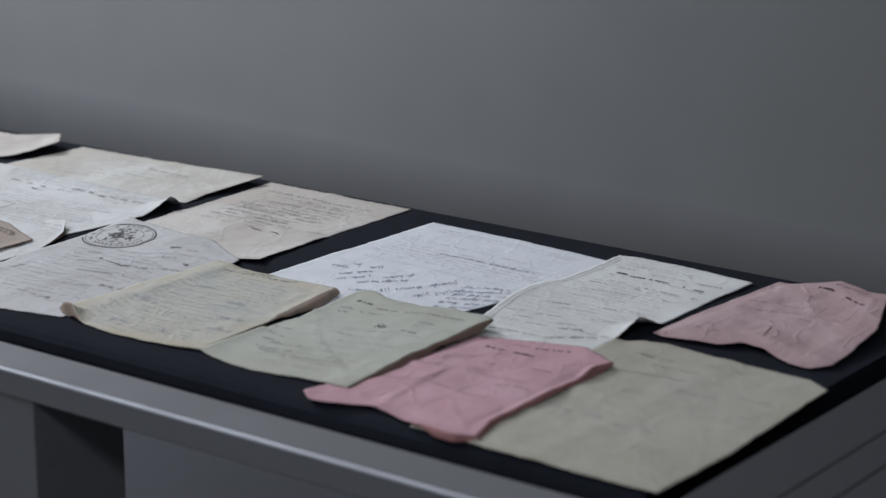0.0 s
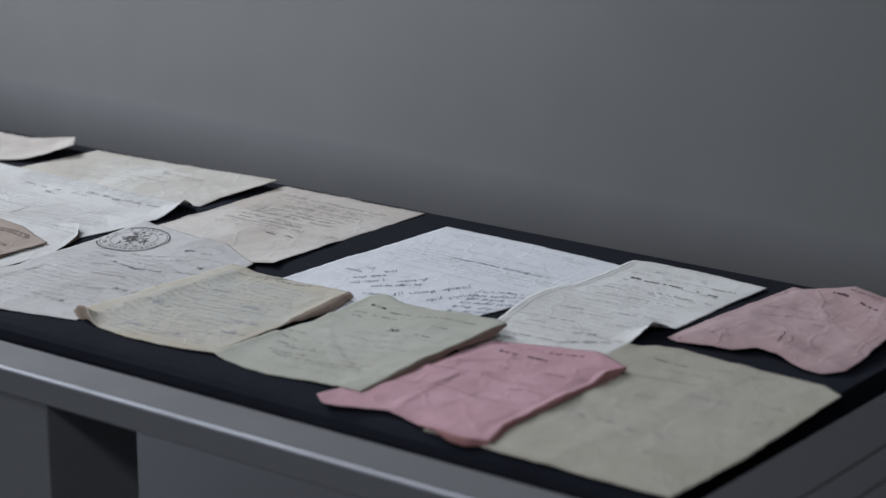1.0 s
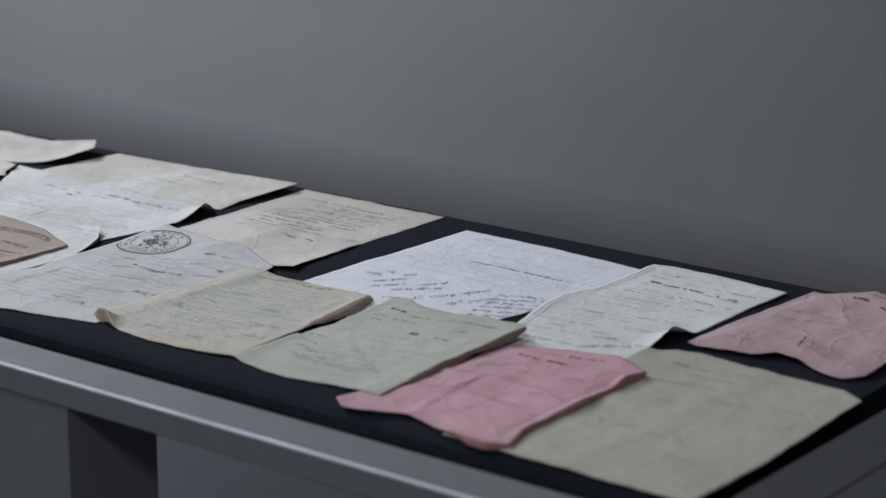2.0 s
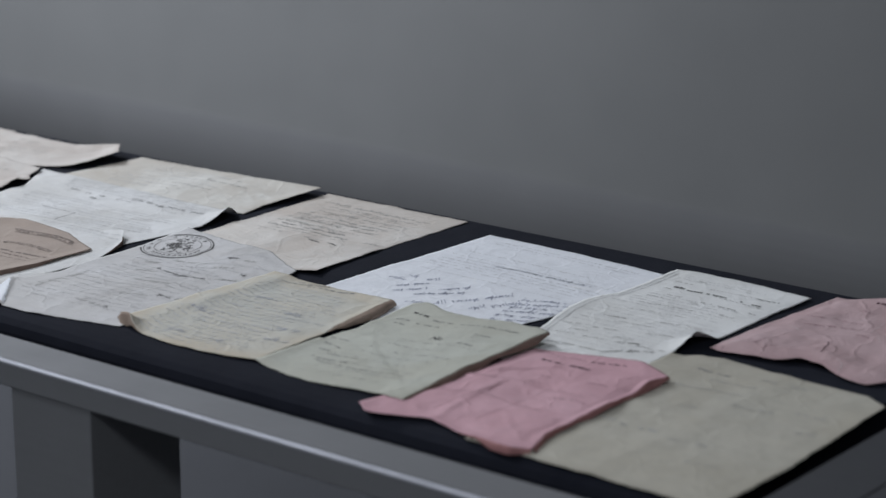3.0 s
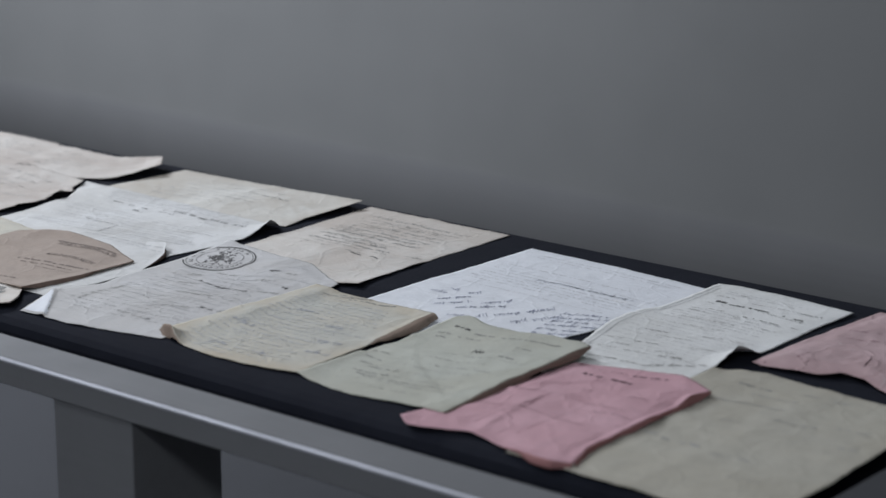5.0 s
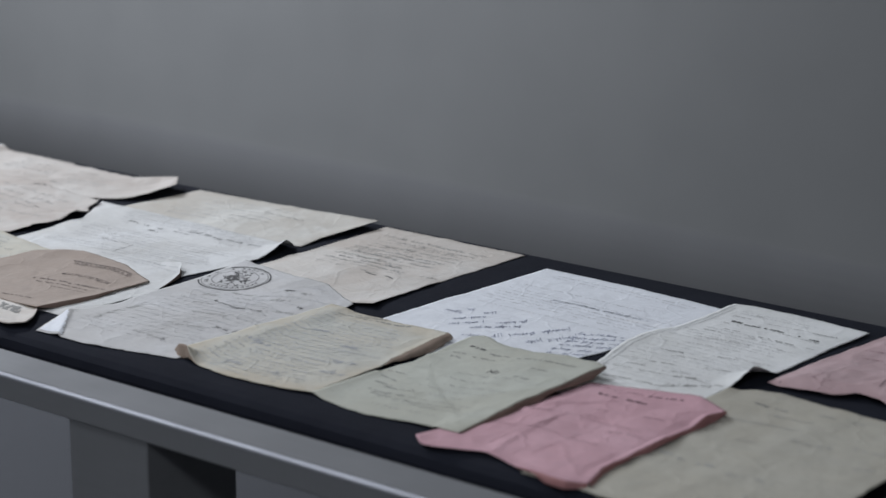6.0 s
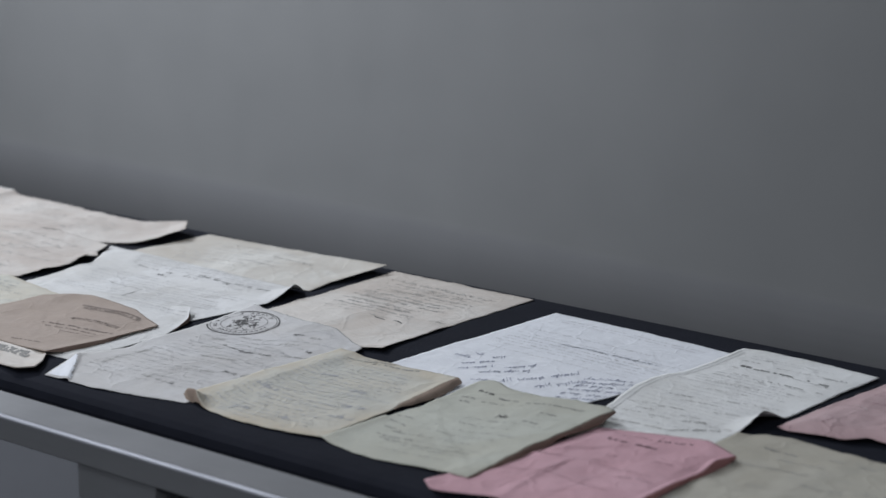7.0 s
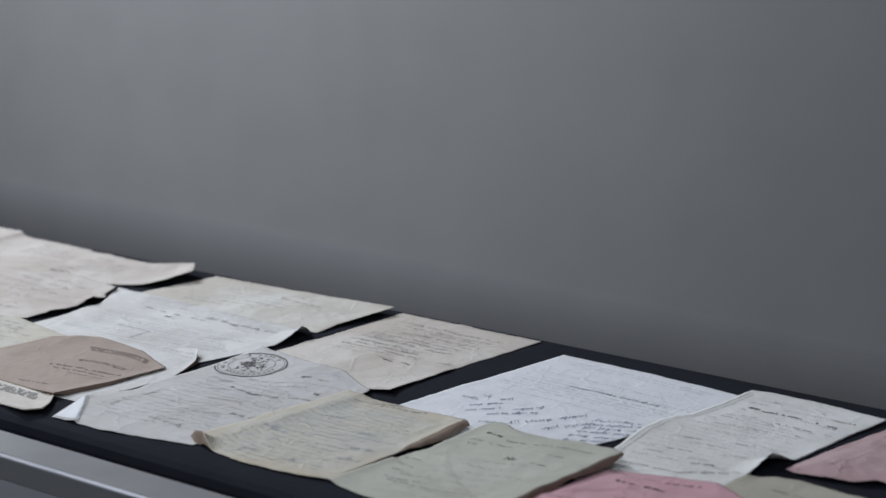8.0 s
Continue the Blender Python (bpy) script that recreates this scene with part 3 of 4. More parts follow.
typed_beige.strokes("printed_text", GREY_INK, dashed(typed_beige, rng, [(0.1034, 0.1177, 0.1270, 0.1185, 0.0030),
        (0.0386, 0.1210, 0.0585, 0.1209, 0.0030), (0.0562, 0.0680, 0.0953, 0.0663, 0.0025), (0.0404, 0.0983, 0.0816, 0.0976, 0.0025),
        (0.0672, 0.0912, 0.1210, 0.0875, 0.0025), (0.0727, 0.1231, 0.1185, 0.1194, 0.0025), (0.1045, 0.0913, 0.1443, 0.0887, 0.0025),
        (0.0256, 0.0880, 0.0633, 0.0854, 0.0022)]))
typed_beige.strokes("printed_text", FAINT_INK, page(typed_beige, rng, 0.035, 0.14, 0.03, 0.17, 0.0095, 0.0022, 0.3, 0.8))
typed_beige.strokes("strip", STRIP_TONE, typed_beige.rule(0.105, 0.03, 0.085, 0.004), "pale strip on the paper")
typed_beige.strokes("handwriting", FAINT_INK, written(typed_beige, rng, 0.03, 0.15, 0.02, 0.17, 0.017, 0.003, 0.02))
back_cream = Sheet("document", "cream document lying along the rear edge of the felt", CREAM_PAPER,
                   top=[(-0.461, 0.294, 1), (-0.33, 0.300, 1), (-0.1910, 0.2880, 9)], right=[(-0.1910, 0.2880, 9), (-0.2020, 0.2137, 3), (-0.200, 0.180, 1)],
                   bottom=[(-0.475, 0.150), (-0.200, 0.180, 1)], left=[(-0.461, 0.294, 1), (-0.475, 0.150)], seed=15, folds=[("u", 0.5, 0.02, 0.001)])
back_cream.strokes("printed_text", PALE_INK, page(back_cream, rng, 0.025, 0.11, 0.05, 0.20, 0.013, 0.0022, 0.5))
back_cream.strokes("heading", GREY_INK, back_cream.typed(rng, 0.045, 0.14, 0.20, 0.003) + back_cream.rule(0.075, 0.12, 0.18, 0.0008))
letter = Sheet("letter", "white handwritten letter with one lifted corner", LETTER_PAPER,
               top=[(-0.505, 0.187, 1), (-0.36, 0.180, 1), (-0.2055, 0.176, 2)], right=[(-0.2055, 0.176, 2), (-0.2000, 0.166, 8), (-0.1968, 0.1552, 14), (-0.1955, 0.138, 8), (-0.1945, 0.1135, 1), (-0.209, 0.022, 1)],
               bottom=[(-0.452, -0.02), (-0.209, 0.022, 1)], left=[(-0.505, 0.187, 1), (-0.461, 0.119, 1), (-0.452, -0.02)],
               folds=[("v", 0.45, 0.03, 0.0018)], seed=17)
letter.strokes("handwriting", BLACK_INK, noted(letter, rng, [(0.0661, 0.0518, 0.0851, 0.0533, 0.0060), (0.0955, 0.0563, 0.1015, 0.0543, 0.0050),
        (0.1077, 0.0694, 0.1236, 0.0731, 0.0060), (0.1140, 0.0545, 0.1257, 0.0573, 0.0050), (0.1428, 0.0559, 0.1625, 0.0540, 0.0070),
        (0.1604, 0.0406, 0.1754, 0.0403, 0.0060), (0.1822, 0.0408, 0.2077, 0.0452, 0.0060), (0.2143, 0.0390, 0.2391, 0.0424, 0.0070),
        (0.2489, 0.0403, 0.2628, 0.0395, 0.0060)]))
letter.strokes("fine_print", PALE_INK, page(letter, rng, 0.012, 0.046, 0.05, 0.27, 0.0075, 0.0022, 0.2) + page(letter, rng, 0.075, 0.20, 0.03, 0.28, 0.0085, 0.0022, 0.25, 0.86, 0.3))
letter.strokes("heading", GREY_INK, dashed(letter, rng, [(0.0885, 0.1285, 0.1364, 0.1325, 0.0025), (0.0712, -0.0114, 0.0990, -0.0136, 0.0020)], 0.95, False, 0.6))
letter.strokes("underline", BLACK_INK, penned(letter, rng, [(0.1485, 0.1689, 0.1440, 0.1425, 0.0008), (0.1440, 0.1425, 0.1435, 0.1300, 0.0006)]))
letter.strokes("printed_text", FAINT_INK, dashed(letter, rng, [(0.0587, 0.0156, 0.1226, 0.0078, 0.0020), (0.1015, -0.0169, 0.2193, -0.0157, 0.0020),
        (0.0615, 0.0340, 0.1470, 0.0279, 0.0020), (0.1514, 0.0097, 0.2199, 0.0048, 0.0020), (0.0734, 0.1113, 0.1087, 0.1125, 0.0020),
        (0.1530, 0.1446, 0.2704, 0.1424, 0.0020), (0.1753, 0.1589, 0.2646, 0.1603, 0.0020), (0.1883, 0.1799, 0.2546, 0.1812, 0.0020),
        (0.2141, 0.1157, 0.2435, 0.1126, 0.0020), (0.2253, 0.1075, 0.2615, 0.1067, 0.0020), (0.1904, 0.2048, 0.2672, 0.2054, 0.0020),
        (0.2138, -0.0082, 0.2577, -0.0060, 0.0020), (0.2108, 0.0598, 0.2368, 0.0574, 0.0020)]))
lifted = Sheet("document", "beige document with a tongue of one edge curled up", DUSTY_PAPER,
               top=[(-0.76, 0.290), (-0.662, 0.291, 1), (-0.559, 0.286, 3), (-0.491, 0.289, 13)],
               right=[(-0.491, 0.289, 13), (-0.466, 0.262, 13), (-0.470, 0.236, 9), (-0.484, 0.209, 4), (-0.500, 0.200, 2)],
               bottom=[(-0.74, 0.10), (-0.60, 0.15), (-0.500, 0.200, 2)], left=[(-0.76, 0.290), (-0.74, 0.10)], reach=0.06, waves=0.002, rough=0.0025, seed=13, folds=[("u", 0.45, 0.02, 0.0012)])
lifted.strokes("printed_text", GREY_INK, page(lifted, rng, 0.02, 0.07, 0.02, 0.10, 0.014, 0.003, 0.4))
lifted.strokes("handwriting", FAINT_INK, written(lifted, rng, 0.03, 0.12, 0.10, 0.19, 0.014, 0.003))
torn = Sheet("document", "cream handwritten document with a ragged wavy edge", DUSTY_PAPER,
             top=[(-0.86, 0.165), (-0.66, 0.200), (-0.616, 0.201, 1), (-0.500, 0.179, 4)],
             right=[(-0.500, 0.179, 5), (-0.480, 0.140, 2), (-0.466, 0.116, 10), (-0.470, 0.098, 2), (-0.465, 0.060, 6), (-0.472, 0.031, 2)],
             bottom=[(-0.83, -0.03), (-0.60, 0.0), (-0.503, 0.021, 1), (-0.472, 0.031, 2)], left=[(-0.86, 0.165), (-0.83, -0.03)],
             waves=0.002, rough=0.0042, seed=14, folds=[("v", 0.5, 0.02, 0.001)])
torn.strokes("heading", BLACK_INK, noted(torn, rng, [(0.2367, 0.0156, 0.2573, 0.0086, 0.0060)]))
torn.strokes("handwriting", FAINT_INK, written(torn, rng, 0.03, 0.17, 0.05, 0.36, 0.016, 0.003, 0.03))
white_letter = Sheet("letter", "cool white printed letter covered in blue-black handwriting", WHITE_PAPER,
                     top=[(0.042, 0.271, 1), (0.15, 0.268, 1), (0.2555, 0.258, 2)], right=[(0.2555, 0.258, 2), (0.2558, 0.2138), (0.2535, 0.165), (0.2505, 0.11), (0.2475, 0.0857, 1), (0.2397, 0.049, 1), (0.236, -0.020, 1)],
                     bottom=[(0.030, -0.016), (0.236, -0.020, 1)], left=[(0.042, 0.271, 1), (0.034, 0.056, 1), (0.030, -0.016)],
                     folds=[("v", 0.50, 0.035, 0.0008)], bends=[(0.03, 0.118, 0.26, 0.135, -0.02)], waves=0.0005, seed=18)
white_letter.strokes("heading", PALE_BLUE_INK, noted(white_letter, rng, [(0.0754, 0.0865, 0.1251, 0.0838, 0.0040),
        (0.1316, 0.0833, 0.1812, 0.0818, 0.0040)]))
white_letter.strokes("handwriting", BLUE_INK, noted(white_letter, rng, [(0.0248, 0.1760, 0.0438, 0.1759, 0.0050),
        (0.0346, 0.1614, 0.0428, 0.1627, 0.0050), (0.0599, 0.1640, 0.0659, 0.1547, 0.0050), (0.0492, 0.1934, 0.0688, 0.1704, 0.0050),
        (0.0591, 0.2084, 0.0778, 0.1832, 0.0050), (0.0880, 0.1811, 0.1045, 0.1604, 0.0050), (0.0806, 0.2058, 0.1113, 0.1756, 0.0050),
        (0.0908, 0.2272, 0.1109, 0.2182, 0.0050), (0.1161, 0.2161, 0.1498, 0.1535, 0.0070), (0.1491, 0.2079, 0.1750, 0.1540, 0.0070)]))
white_letter.strokes("postscript", BLUE_INK, noted(white_letter, rng, [(0.1627, 0.1588, 0.1979, 0.1426, 0.0050),
        (0.1680, 0.1720, 0.2062, 0.1489, 0.0050), (0.1694, 0.1812, 0.2095, 0.1607, 0.0050), (0.1724, 0.1934, 0.2126, 0.1720, 0.0050),
        (0.1770, 0.2066, 0.2166, 0.1870, 0.0050), (0.1827, 0.2177, 0.2159, 0.2032, 0.0050)]))
white_letter.strokes("printed_text", PALE_INK, page(white_letter, rng, 0.018, 0.032, 0.02, 0.20, 0.007, 0.0019, 0.2, 0.75))
white_letter.strokes("form_ruling", PALE_INK, page(white_letter, rng, 0.045, 0.14, 0.015, 0.205, 0.008, 0.0018, 0.25, 0.8, 0.25))
grey_form = Sheet("form", "greyish white printed form with a crease across", GREY_PAPER,
                  top=[(0.2565, 0.270, 1), (0.275, 0.275, 3), (0.33, 0.275, 2), (0.3955, 0.270, 3)], right=[(0.3955, 0.270, 3), (0.3925, 0.216, 2), (0.3914, 0.122, 1), (0.3900, 0.112, 6), (0.3882, 0.0935, 15), (0.3868, 0.083, 11), (0.3835, 0.0605, 2), (0.382, 0.0), (0.381, -0.03)],
                  bottom=[(0.268, -0.03), (0.381, -0.03)], left=[(0.2565, 0.270, 1), (0.2570, 0.2138), (0.2540, 0.178), (0.2450, 0.160), (0.2430, 0.135), (0.2460, 0.11), (0.2513, 0.0804), (0.2614, 0.0417), (0.268, -0.03)],
                  bends=[(0.25, 0.150, 0.40, 0.142, -0.035), (0.25, 0.060, 0.40, 0.150, 0.02)], reach=0.035, stiff=8, waves=0.0007, seed=19)
grey_form.strokes("heading", BLACK_INK, dashed(grey_form, rng, [(0.0280, 0.0533, 0.0387, 0.0537, 0.0060), (0.0430, 0.0546, 0.0821, 0.0526, 0.0040),
        (0.0955, 0.0531, 0.1203, 0.0532, 0.0040), (0.1070, 0.0358, 0.1268, 0.0335, 0.0024)], 0.95, False, 0.6))
grey_form.strokes("printed_text", GREY_INK, dashed(grey_form, rng, [(0.0583, 0.0399, 0.1057, 0.0349, 0.0015), (0.0725, 0.0775, 0.0855, 0.0757, 0.0030),
        (0.0902, 0.0768, 0.1113, 0.0759, 0.0030), (0.1220, 0.0754, 0.1294, 0.0759, 0.0030), (0.0732, 0.0557, 0.1262, 0.0569, 0.0020),
        (0.0807, 0.1461, 0.1052, 0.1393, 0.0025), (0.0412, 0.1910, 0.0663, 0.1863, 0.0025), (0.0407, 0.2434, 0.0832, 0.2415, 0.0025),
        (0.0339, 0.1584, 0.0542, 0.1558, 0.0025), (0.0889, 0.1770, 0.1114, 0.1710, 0.0020)]))
grey_form.strokes("body_text", FAINT_INK, dashed(grey_form, rng, [(0.0196, 0.0369, 0.0383, 0.0366, 0.0025), (0.0368, 0.0255, 0.0450, 0.0248, 0.0025),
        (0.0194, 0.0591, 0.0304, 0.0602, 0.0025), (0.0364, 0.0749, 0.0516, 0.0740, 0.0025), (0.0664, 0.0821, 0.0738, 0.0829, 0.0025),
        (0.0243, 0.0859, 0.0396, 0.0848, 0.0025), (0.0335, 0.1055, 0.0862, 0.1010, 0.0022), (0.0428, 0.1277, 0.0893, 0.1203, 0.0022),
        (0.1053, 0.0948, 0.1195, 0.0936, 0.0022), (0.1066, 0.1417, 0.1245, 0.1358, 0.0022), (0.0490, 0.1675, 0.0866, 0.1588, 0.0022),
        (0.0063, 0.2184, 0.0381, 0.2164, 0.0025), (0.0109, 0.1936, 0.0291, 0.1913, 0.0025), (0.0704, 0.2024, 0.0896, 0.1992, 0.0025),
        (0.0460, 0.2161, 0.0673, 0.2142, 0.0025), (0.0204, 0.2465, 0.0524, 0.2418, 0.0025), (0.0993, 0.2091, 0.1325, 0.2123, 0.0025),
        (0.0296, 0.2048, 0.0431, 0.2017, 0.0020)]))
grey_form.strokes("handwriting", GREY_INK, noted(grey_form, rng, [(0.0839, 0.2423, 0.1228, 0.2183, 0.0050),
        (0.0809, 0.2135, 0.0983, 0.2078, 0.0040)]))
grey_form.strokes("border", PALE_INK, grey_form.upright(0.008, 0.012, 0.24, 0.0008) + grey_form.upright(0.0035, 0.004, 0.24, 0.0005))
grey_form.strokes("form_ruling", PALE_INK, page(grey_form, rng, 0.022, 0.030, 0.02, 0.12, 0.006, 0.0016) + page(grey_form, rng, 0.080, 0.12, 0.012, 0.12, 0.007, 0.0018, 0.2)
                  + page(grey_form, rng, 0.129, 0.235, 0.012, 0.12, 0.0085, 0.0012, 0.1))
rounded = Sheet("card", "white card with a rounded corner under a brown booklet", LETTER_PAPER,
                top=[(-0.43, 0.040), (-0.346, 0.042), (-0.270, 0.046, 1), (-0.2275, 0.042, 9), (-0.220, 0.032, 6)],
                right=[(-0.220, 0.032, 6), (-0.2085, 0.0201, 5), (-0.1998, 0.0008, 3), (-0.1911, -0.0257, 1), (-0.1897, -0.0624, 1), (-0.1927, -0.0944), (-0.186, -0.138)],
                bottom=[(-0.40, -0.14), (-0.186, -0.138)], left=[(-0.43, 0.040), (-0.40, -0.14)], seed=20, rough=0.0005)
rounded.strokes("printed_text", PALE_INK, rounded.typed(rng, 0.014, 0.09, 0.20, 0.003) + rounded.typed(rng, 0.022, 0.12, 0.20, 0.002))
yellowish = Sheet("note", "small yellowed handwritten note with a lifted edge", YELLOW_PAPER,
                  top=[(-0.60, 0.022), (-0.499, 0.018, 1), (-0.481, 0.028, 1), (-0.369, 0.002, 4)], right=[(-0.369, 0.002, 4), (-0.366, -0.03, 2), (-0.368, -0.072, 1)],
                  bottom=[(-0.56, -0.12), (-0.368, -0.072, 1)], left=[(-0.60, 0.022), (-0.56, -0.12)], waves=0.002, seed=21)
yellowish.strokes("handwriting", FAINT_INK, written(yellowish, rng, 0.02, 0.09, 0.06, 0.20, 0.011, 0.0032, 0.0, 0.0007))
ticket = Sheet("ticket", "pale beige ticket with rounded corners and grey print", BEIGE_PAPER,
               top=[(-0.36, -0.130), (-0.249, -0.131, 1), (-0.232, -0.136, 3), (-0.220, -0.146, 4)], right=[(-0.220, -0.146, 4), (-0.203, -0.164, 5), (-0.192, -0.182, 6)],
               bottom=[(-0.34, -0.195), (-0.243, -0.188, 2), (-0.205, -0.194, 5), (-0.192, -0.182, 6)], left=[(-0.36, -0.130), (-0.34, -0.195)], waves=0.0006, rough=0.0004, seed=24, thick=0.0012)
ticket.strokes("printed_border", GREY_INK, [q for k in range(5) for q in ticket.typed(rng, 0.020 + k * 0.0032, 0.05, 0.120, 0.003, 0.9, 1.0)])
stamped = Sheet("certificate", "lavender white certificate with a large oval ink stamp", STAMP_PAPER,
                top=[(-0.2019, 0.1015, 2), (-0.165, 0.0975, 2), (-0.1226, 0.0902, 2), (-0.0831, 0.0905, 2), (-0.011, 0.049, 3)], right=[(-0.011, 0.049, 3), (-0.021, -0.163, 1)],
                bottom=[(-0.177, -0.184, 1), (-0.107, -0.184, 1), (-0.021, -0.166, 1)], left=[(-0.2019, 0.1015, 2), (-0.1915, 0.0335, 2), (-0.188, -0.0286, 2), (-0.1856, -0.0767, 1), (-0.1945, -0.105, 1), (-0.203, -0.126, 2), (-0.177, -0.184, 1)],
                folds=[("v", 0.5, 0.03, 0.0012), ("u", 0.48, 0.02, 0.0008)], pleats=[(0.02, 0.78, 0.18, 1.0, 0.014, 0.0022)], waves=0.0016, seed=22)
stamped.strokes("fine_print", GHOST_INK, page(stamped, rng, 0.095, 0.26, 0.02, 0.20, 0.0105, 0.0024, 0.35, 0.8))
stamped.strokes("scribble", BLACK_INK, noted(stamped, rng, [(0.0714, 0.1139, 0.1154, 0.1249, 0.0040), (0.1074, 0.1241, 0.1391, 0.1125, 0.0050),
        (0.1468, 0.1819, 0.1676, 0.1841, 0.0050), (0.1776, 0.1824, 0.1861, 0.1619, 0.0050), (0.1369, 0.2469, 0.1509, 0.2496, 0.0060),
        (0.1101, 0.0520, 0.1224, 0.0464, 0.0040), (0.1593, 0.0715, 0.1693, 0.0670, 0.0040)]))
stamped.strokes("handwriting", FAINT_INK, noted(stamped, rng, [(0.0473, 0.1093, 0.0640, 0.0994, 0.0050), (0.0597, 0.1337, 0.0827, 0.1253, 0.0040),
        (0.1169, 0.0818, 0.1365, 0.0685, 0.0040), (0.0655, 0.0860, 0.0957, 0.0814, 0.0040), (0.0396, 0.2313, 0.0312, 0.2115, 0.0050),
        (0.0296, 0.2074, 0.0273, 0.1720, 0.0050), (0.0980, 0.2401, 0.1382, 0.2485, 0.0050), (0.0890, 0.1610, 0.1282, 0.1534, 0.0040),
        (0.1476, 0.1025, 0.1887, 0.0771, 0.0040), (0.1297, 0.0456, 0.1466, 0.0370, 0.0040), (0.1099, 0.2004, 0.1419, 0.1921, 0.0040)]))
stamped.strokes("printed_text", PALE_INK, dashed(stamped, rng, [(0.0330, 0.1289, 0.0926, 0.1181, 0.0020), (0.0841, 0.1102, 0.1569, 0.0926, 0.0020),
        (0.0543, 0.1532, 0.1207, 0.1474, 0.0020), (0.0862, 0.0967, 0.1658, 0.0617, 0.0020), (0.0747, 0.1774, 0.1635, 0.1650, 0.0020),
        (0.0862, 0.2059, 0.1625, 0.1960, 0.0020), (0.1445, 0.1486, 0.2014, 0.1243, 0.0020), (0.1050, 0.2339, 0.1657, 0.2291, 0.0020),
        (0.0386, 0.1896, 0.0890, 0.1825, 0.0020), (0.0985, 0.0777, 0.1771, 0.0308, 0.0020), (0.1174, 0.0317, 0.1451, 0.0125, 0.0020)]))
CX, CY = 0.0345, 0.0510
stamp = []
for grow, width in ((1.0, 0.0017), (0.93, 0.0006), (0.66, 0.0006)):
    stamp += stamped.ring(CX, CY, 0.0407 * grow, 0.0378 * grow, width, 56, radians(-44))
for k in range(34):                                      # worn lettering between the rings
    a = math.tau * k / 34
    x, y = 0.0325 * math.cos(a), 0.0302 * math.sin(a)
    c, s = math.cos(radians(-44)), math.sin(radians(-44))
    px, py = CX + c * x - s * y, CY + s * x + c * y
    if rng.random() < 0.8:
        stamp += stamped.pen([(px - 0.0016, py - 0.002), (px + 0.0016, py - 0.001), (px - 0.001, py + 0.002)], 0.0011)
for k in range(58):                                      # and a crest in its middle
    a, r = rng.uniform(0, math.tau), rng.uniform(0.0, 0.021)
    px, py = CX + r * math.cos(a), CY + r * math.sin(a)
    stamp += stamped.pen([(px + rng.uniform(-0.004, 0.004), py + rng.uniform(-0.004, 0.004)) for _ in range(4)], 0.0009)
stamped.strokes("ink_stamp", BLACK_INK, stamp, "large oval black ink stamp")
w, h = stamped.w, stamped.h
stamped.strokes("folded_corner", WHITE_PAPER, [[(0.0025 + i * 0.003, y0), (0.0055 + i * 0.003, y0), (0.0055 + i * 0.003, y0 + 0.003), (0.0025 + i * 0.003, y0 + 0.003)]
                for j in range(20) for i in range(13) for y0 in (h - 0.064 + 0.003 * j,) if i * 0.003 < 0.036 * (j / 20)], "white folded back corner")
booklet = Sheet("booklet", "brown paper booklet with dark printed title", BROWN_PAPER,
                top=[(-0.385, -0.01), (-0.363, 0.015, 1), (-0.350, 0.024, 1), (-0.274, 0.013, 2), (-0.216, -0.012, 3)], right=[(-0.216, -0.012, 3), (-0.215, -0.08, 4), (-0.222, -0.144, 6)],
                bottom=[(-0.40, -0.125), (-0.30, -0.138, 1), (-0.254, -0.140, 3), (-0.222, -0.144, 6)], left=[(-0.385, -0.01), (-0.40, -0.125)], rough=0.0005, seed=23, thick=0.001)
booklet.strokes("printed_band", BROWN_INK, dashed(booklet, rng, [(0.0705, 0.0249, 0.1532, 0.0062, 0.0007), (0.0793, 0.0302, 0.1609, 0.0114, 0.0007)], 1.0, True)
                + dashed(booklet, rng, [(0.0730, 0.0262, 0.1550, 0.0076, 0.0034), (0.0765, 0.0288, 0.1585, 0.0100, 0.0034)], 0.95))
booklet.words("title", "ΚΑΤΑΣΤΑΤΙΚΟΝ", 0.1300, 0.0475, 0.0082, BROWN_INK, "dark printed title", -0.235)
booklet.strokes("printed_text", BROWN_INK, dashed(booklet, rng, [(0.0895, 0.0792, 0.1285, 0.0680, 0.0046), (0.1326, 0.0689, 0.1774, 0.0521, 0.0046), (0.1020, 0.0834, 0.1655, 0.0660, 0.0032), (0.1274, 0.0844, 0.1696, 0.0714, 0.0016),
                                                        (0.1148, 0.1237, 0.1486, 0.1160, 0.0030)]))


# -- the near end --
olive = Sheet("document", "olive cream document with faint typed lines", OLIVE_PAPER,
              top=[(0.3851, 0.058, 1), (0.4051, 0.0735, 2), (0.426, 0.0775, 2), (0.478, 0.070, 2), (0.5287, 0.068, 2), (0.559, 0.066, 2), (0.582, 0.050, 3)],
              right=[(0.582, 0.050, 3), (0.583, 0.0124, 3), (0.587, -0.081, 1), (0.5862, -0.157, 1), (0.584, -0.200, 1)],
              bottom=[(0.372, -0.196), (0.50, -0.200), (0.584, -0.200, 1)], left=[(0.3851, 0.058, 1), (0.372, -0.196)], waves=0.0018, seed=28, folds=[("v", 0.48, 0.022, 0.0012), ("u", 0.52, 0.02, 0.0008)])
olive.strokes("heading", GREY_INK, dashed(olive, rng, [(0.0411, 0.0311, 0.0557, 0.0321, 0.0040), (0.0608, 0.0307, 0.0727, 0.0311, 0.0030)], 0.95, False, 0.6))
